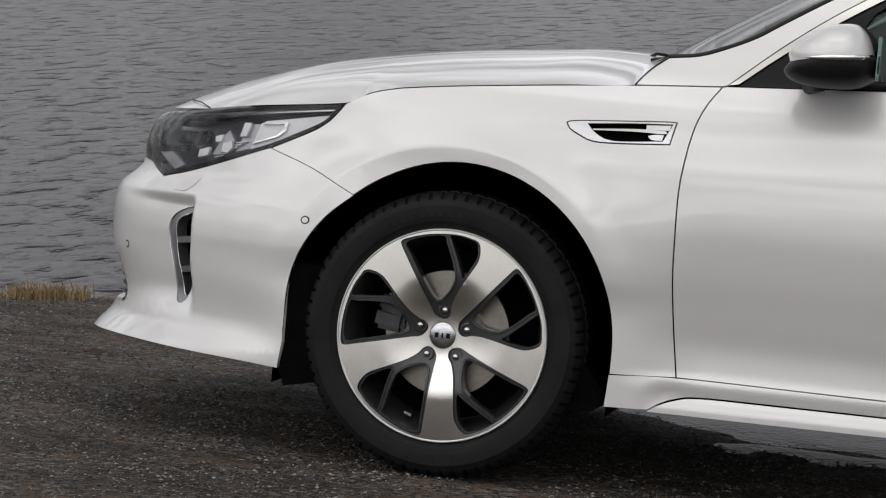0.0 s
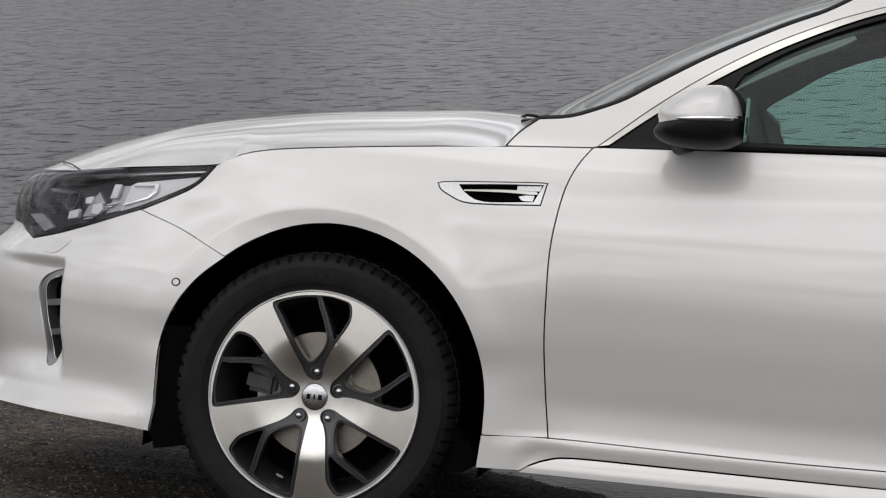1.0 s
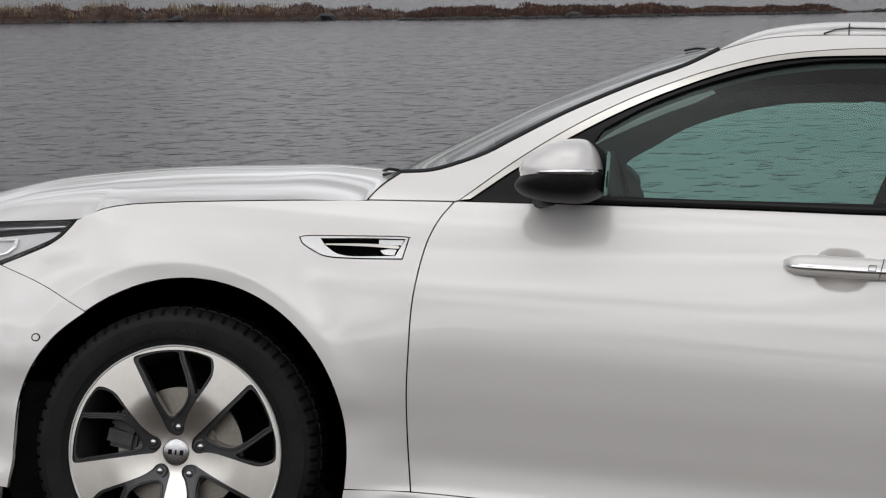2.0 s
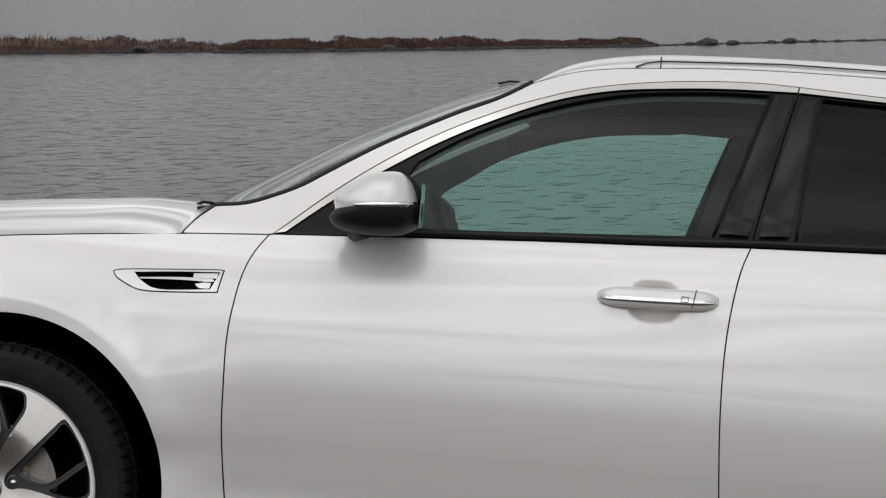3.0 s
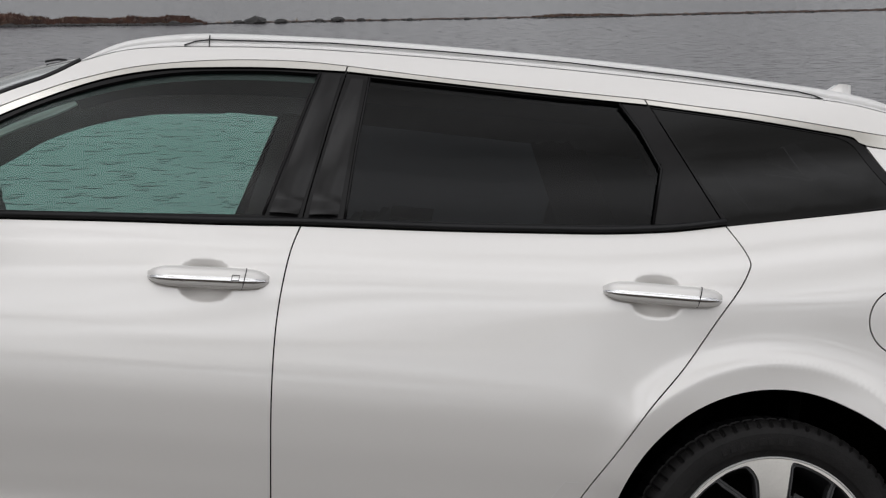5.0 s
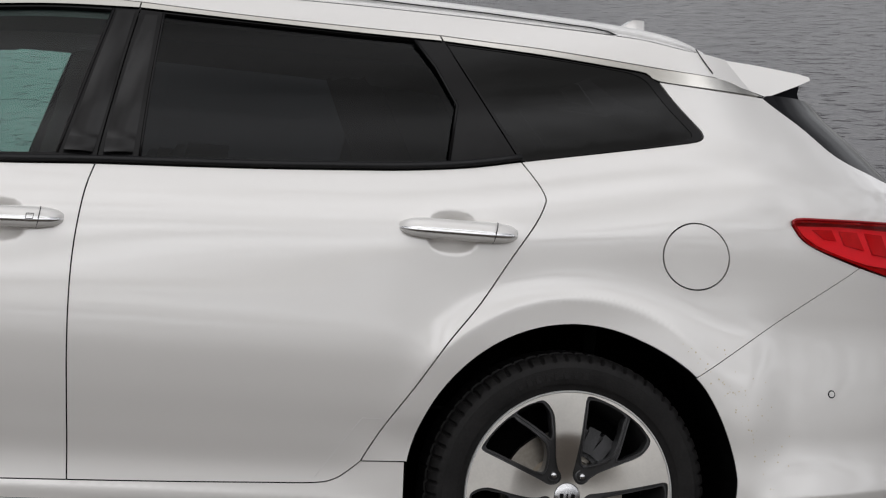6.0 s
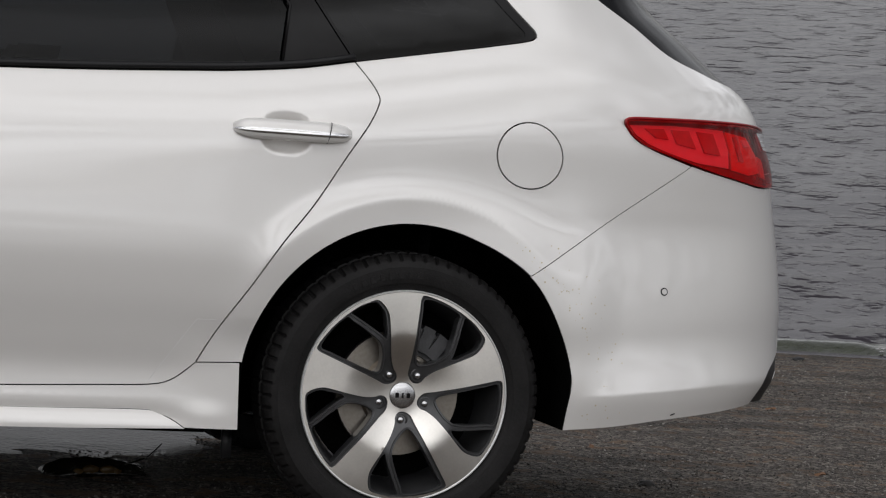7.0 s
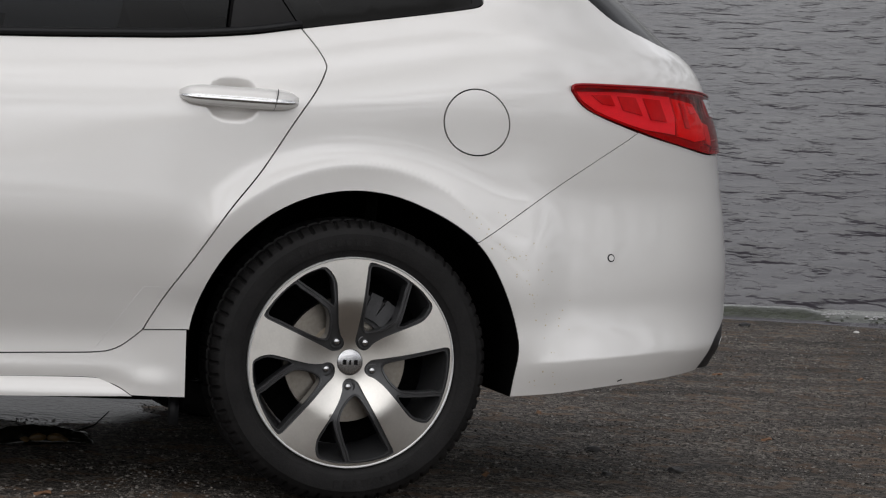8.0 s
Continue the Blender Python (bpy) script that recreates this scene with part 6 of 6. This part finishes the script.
def shore():
    rng = random.Random(9)
    spots = []
    for i in range(260):
        x = rng.uniform(-4.2, -1.55)
        edge = curve([(-12, -4.0), (-4, 1.2), (-2.2, 3.08), (-1.94, 3.44), (0, 5.0)], x)
        y = edge + rng.uniform(-.10, .25)
        k = rng.uniform(.35, .75) * (1.5 if x < -2.02 else .62)
        spots.append((x, y, ramp_height(x, y), k))
    tagged(tuft_mesh("grass", spots, .062, STRAW, rng, 46, .11, .0028), "dry straw-coloured grass along the bank", "grass", kind="stuff")

    def stone(name, x, y, s, mat, label, flat=.5, on_water=False, seed=1):
        bm = bmesh.new()
        bmesh.ops.create_icosphere(bm, subdivisions=3, radius=1)
        for v in bm.verts:
            v.co *= 1 + .35 * noise.noise(v.co * 1.3 + Vector((seed * 7, 0, 0)))
            v.co.z *= flat
            v.co *= s
        ob = tagged(part(name, bm, mat, None, smooth=False), label, name.replace("_", " "))
        z = WATER_LEVEL if on_water else ramp_height(x, y)
        ob.location = (x, y, z + s * flat * .35)
        return ob
    edge = CAR_POSE @ Vector((6.18, 5.88, 0))
    stone("dark_stone", edge.x, edge.y, .026, SEAL, "small dark wet stone at the water's edge", .5, seed=2)
    stone("shell", 6.62, 5.55, .014, SHELL, "small pale shell on the shingle", .4, seed=5)
    stone("dark_stone", 4.9, 1.3, .016, ROCK, "small dark stone on the tarmac", .5, seed=8)
    for x, y, r in ((3.806, 1.123, .021), (3.671, .624, .016), (3.902, .721, .021)):
        p = CAR_POSE @ Vector((x, y, 0))
        stone("dark_stone", p.x, p.y, r, ROCK, "small dark stone on the tarmac behind the car", .5, seed=int(x * 100))
    lying = [(CAR_POSE @ Vector((x, y, 0)), turn) for x, y, turn in ((4.478, 1.484, .4), (3.926, 2.008, 1.2), (5.105, 3.489, .1), (5.681, 3.47, .7))]
    for p, turn in lying + [(Vector((2.101, -.003, 0)), .3), (Vector((3.301, .506, 0)), 1.0)]:
        bm = bmesh.new()
        rim = [bm.verts.new((.022 * math.cos(q), .011 * math.sin(q) * (1 + .3 * math.cos(2 * q)), .003 * math.sin(3 * q) + .004)) for q in [2 * math.pi * k / 12 for k in range(12)]]
        tip, low = bm.verts.new((0, 0, .008)), bm.verts.new((0, 0, 0))
        for i in range(12):
            bm.faces.new((rim[i], rim[(i + 1) % 12], tip))
            bm.faces.new((rim[(i + 1) % 12], rim[i], low))
        ob = tagged(part("fallen_leaf", bm, DRY_LEAF, None, smooth=False), "small dry orange-brown leaf on the tarmac", "leaf", "leaves on the tarmac")
        ob.matrix_world = pose(p.x, p.y, ramp_height(p.x, p.y) + .002, 0, 0, math.degrees(turn))
    p, q = CAR_POSE @ Vector((-1.022, 1.113, 0)), CAR_POSE @ Vector((-.973, 1.192, 0))
    straw = part("straw", tube([(p.x, p.y, ramp_height(p.x, p.y) + .006), ((p.x + q.x) / 2, (p.y + q.y) / 2 + .004, ramp_height(p.x, p.y) + .004), (q.x, q.y, ramp_height(q.x, q.y) + .007)], .0022, 6), STRAW)
    tagged(straw, "short dry straw stalk lying on the tarmac", "straw")
    leaf = bmesh.new()
    pts = [(.038 * math.cos(a), .018 * math.sin(a) * (1 + .15 * math.cos(3 * a)), .004 * math.sin(2 * a) + .004) for a in [2 * math.pi * k / 18 for k in range(18)]]
    ring = [leaf.verts.new(p) for p in pts]
    top = leaf.verts.new((0, 0, .016))
    base = leaf.verts.new((0, 0, 0))
    for i in range(18):
        leaf.faces.new((ring[i], ring[(i + 1) % 18], top))
        leaf.faces.new((ring[(i + 1) % 18], ring[i], base))
    ob = tagged(part("fallen_leaf", leaf, LEAF, None, smooth=False), "curled red-brown fallen leaf on the tarmac", "leaf")
    ob.location = (-1.38, 1.68, ramp_height(-1.38, 1.68) + .002)
    # clump of seaweed under the car
    weed = tagged(new("seaweed_clump"), "clump of wet black and amber seaweed lying under the car", "seaweed")
    weed.location = (2.22, .94, ramp_height(2.22, .94))
    spine = [(-.14, .004), (-.125, .030), (-.06, .046), (.0, .042), (.06, .032), (.11, .014), (.13, .003)]
    for k in range(7):
        rows = []
        for i in range(25):
            x, h = along(smooth_line(spine, .01), i / 24)
            y = (k - 3) * .016
            h = max(.002, h * (1 - .08 * abs(k - 3) ** 1.5) + .006 * noise.noise((x * 30, k * 3, 1)))
            rows.append([(x + .01 * noise.noise((x * 9, q, k)), y + .014 * math.cos(q * math.pi / 4), h * (.55 + .45 * math.sin(q * math.pi / 4))) for q in range(8)])
        bm, vs = loft(rows, close=True)
        part("frond", bm, WEED, weed)
    for x, z, r in ((-.045, .022, .016), (-.015, .024, .022), (.03, .020, .024), (.055, .016, .014)):
        bm = bmesh.new()
        bmesh.ops.create_icosphere(bm, subdivisions=2, radius=1, matrix=Matrix.LocRotScale((x, -.055, z), None, (r, .007, r * .6)))
        for v in bm.verts:
            v.co += Vector((noise.noise(v.co * 50), 0, noise.noise(v.co * 60))) * .006
        part("bladder", bm, WEED_AMBER, weed, "amber bladder")
    bm = bmesh.new()
    bmesh.ops.create_icosphere(bm, subdivisions=2, radius=1, matrix=Matrix.LocRotScale((-.035, -.075, .006), None, (.028, .014, .016)))
    part("frond", bm, WEED, weed)
    part("stalk", tube([(.06, -.02, .022), (.10, -.01, .026), (.14, .0, .034), (.17, .02, .052), (.185, .03, .062)], lambda t: .003 - .0018 * t, 6), WEED, weed)
    # low islands far out
    def island(x0, x1, y0, y1, height, depth, seed, rough=.5):
        rows, n = [], 160
        for i in range(n + 1):
            t = i / n
            x, y = lerp(x0, x1, t), lerp(y0, y1, t)
            h = height * (max(.0, 1 - (2 * t - 1) ** 8)) ** .5 * (1 - rough * .5 + rough * noise.noise((x * .9, seed, 0)) + .5 * rough * noise.noise((x * 4, seed, 3)) + .35 * rough * noise.noise((x * 11, seed, 5)))
            h = max(.01, h)
            rows.append([(x, y + depth * q, WATER_LEVEL - .05 + (h + .05) * (1 - abs(2 * q - .9) ** 2.2) ** .6 * (1 + .25 * noise.noise((x * 3, q * 4, seed))) if 0 < q < .95 else WATER_LEVEL - .1) for q in (0, .05, .12, .22, .35, .5, .7, .95)])
        bm, _ = loft(rows)
        part("islet", bm, HEATH, None, smooth=False)
        return rows
    return island


def islands(island):
    rng = random.Random(3)
    spots, heath, rocks = [], [], []
    for x0, x1, y0, y1, h, d, seed, tufts in ((-48, -9.2, 86, 82.5, .55, 2.2, 1, 260), (-9.5, -.4, 81.6, 82.5, .40, 1.6, 2, 70), (-.8, 4.4, 82.8, 83.2, .27, 1.2, 3, 16), (3.6, 20.5, 83.4, 89.6, .055, .8, 4, 16), (16, 19.6, 87.8, 89, .11, .9, 6, 14), (19, 42, 89, 100, .08, .8, 5, 24)):
        rows = island(x0, x1, y0, y1, h, d, seed)
        for r in rows[2:-2]:
            for _ in range(9):
                p = r[rng.choice((1, 2, 3, 4, 5))]
                heath.append((p[0] + rng.gauss(0, .12), p[1], p[2] - .03, rng.uniform(.25, 1.0) * min(1, .25 + h * 1.6)))
            if rng.random() < (.8 if x0 < 4 else .45):
                p, s = r[0], rng.uniform(.05, .20) * min(1, .4 + h * 1.3)
                rocks.append((p[0], p[1] - rng.uniform(.05, .5), s))
        for _ in range(tufts):
            r = rng.choice(rows)
            p = r[rng.choice((1, 2, 3, 4))]
            spots.append((p[0], p[1], p[2], rng.uniform(.3, 1.0) * (1.0 if x0 < -20 and p[0] < -13.5 else .35)))
    for ob in [o for o in scene.objects if o.name.startswith("islet")]:
        tagged(ob, "low brown islet with heather and stones in the lake", "islet", "islets in the lake", "structure")
    tagged(tuft_mesh("shore_grass", spots, .40, REED, rng, 12, .35, .010), "pale dry reeds on the islets", "grass", kind="stuff")
    tagged(tuft_mesh("heather", heath, .17, HEATHER, rng, 9, .22, .016), "low russet heather that covers the islets", "heather", kind="stuff")
    verts, faces = [], []
    for x, y, s in rocks:
        base, n = len(verts), 7
        for lift, wide in ((-.1, 1.0), (.25, .95), (.5, .6)):
            verts += [(x + s * wide * rng.uniform(.75, 1.4) * math.cos(q * 2 * math.pi / n), y + s * wide * math.sin(q * 2 * math.pi / n), WATER_LEVEL + s * lift * rng.uniform(.7, 1.2)) for q in range(n)]
        faces += [(base + r * n + q, base + r * n + (q + 1) % n, base + (r + 1) * n + (q + 1) % n, base + (r + 1) * n + q) for r in range(2) for q in range(n)] + [tuple(base + 2 * n + q for q in range(n))]
    tagged(from_lists("waterline_stones", verts, faces, ROCK, smooth=False), "dark wet stones along the islets' waterline", "stones", kind="stuff")
    for x, y, s in ((6.2, 84, .36), (5.7, 84.2, .18), (7.0, 84, .22), (9.0, 85.2, .26), (8.4, 85.2, .16), (9.8, 85.6, .15), (10.6, 85.6, .12), (11.5, 86, .12), (13.5, 86.6, .12), (3.6, 83, .2), (-4, 82, .3), (-12, 82.5, .35), (-17, 83, .3)):
        bm = bmesh.new()
        bmesh.ops.create_icosphere(bm, subdivisions=2, radius=s)
        for v in bm.verts:
            v.co *= 1 + .4 * noise.noise(v.co * 3 + Vector((x, y, 0)))
            v.co.z *= .5
        ob = tagged(part("shore_rock", bm, ROCK, None, smooth=False), "dark rounded rock standing in the lake", "rock", "rocks in the lake")
        ob.location = (x, y, WATER_LEVEL + s * .15)


bumpers()
flanks()
sills()
inner_shell()
roof_and_hood()
windows()
lamps()
marks()
handles()
mirrors()
cabin()
wheel_wells()
wheel(0, 180, False, 285)
wheel(2.805, 0, False, 30)
wheel(0, 40, True, 75)
wheel(2.805, 10, True, 60)
ground_and_water()
islands(shore())
wavelet()
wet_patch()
pebbles()
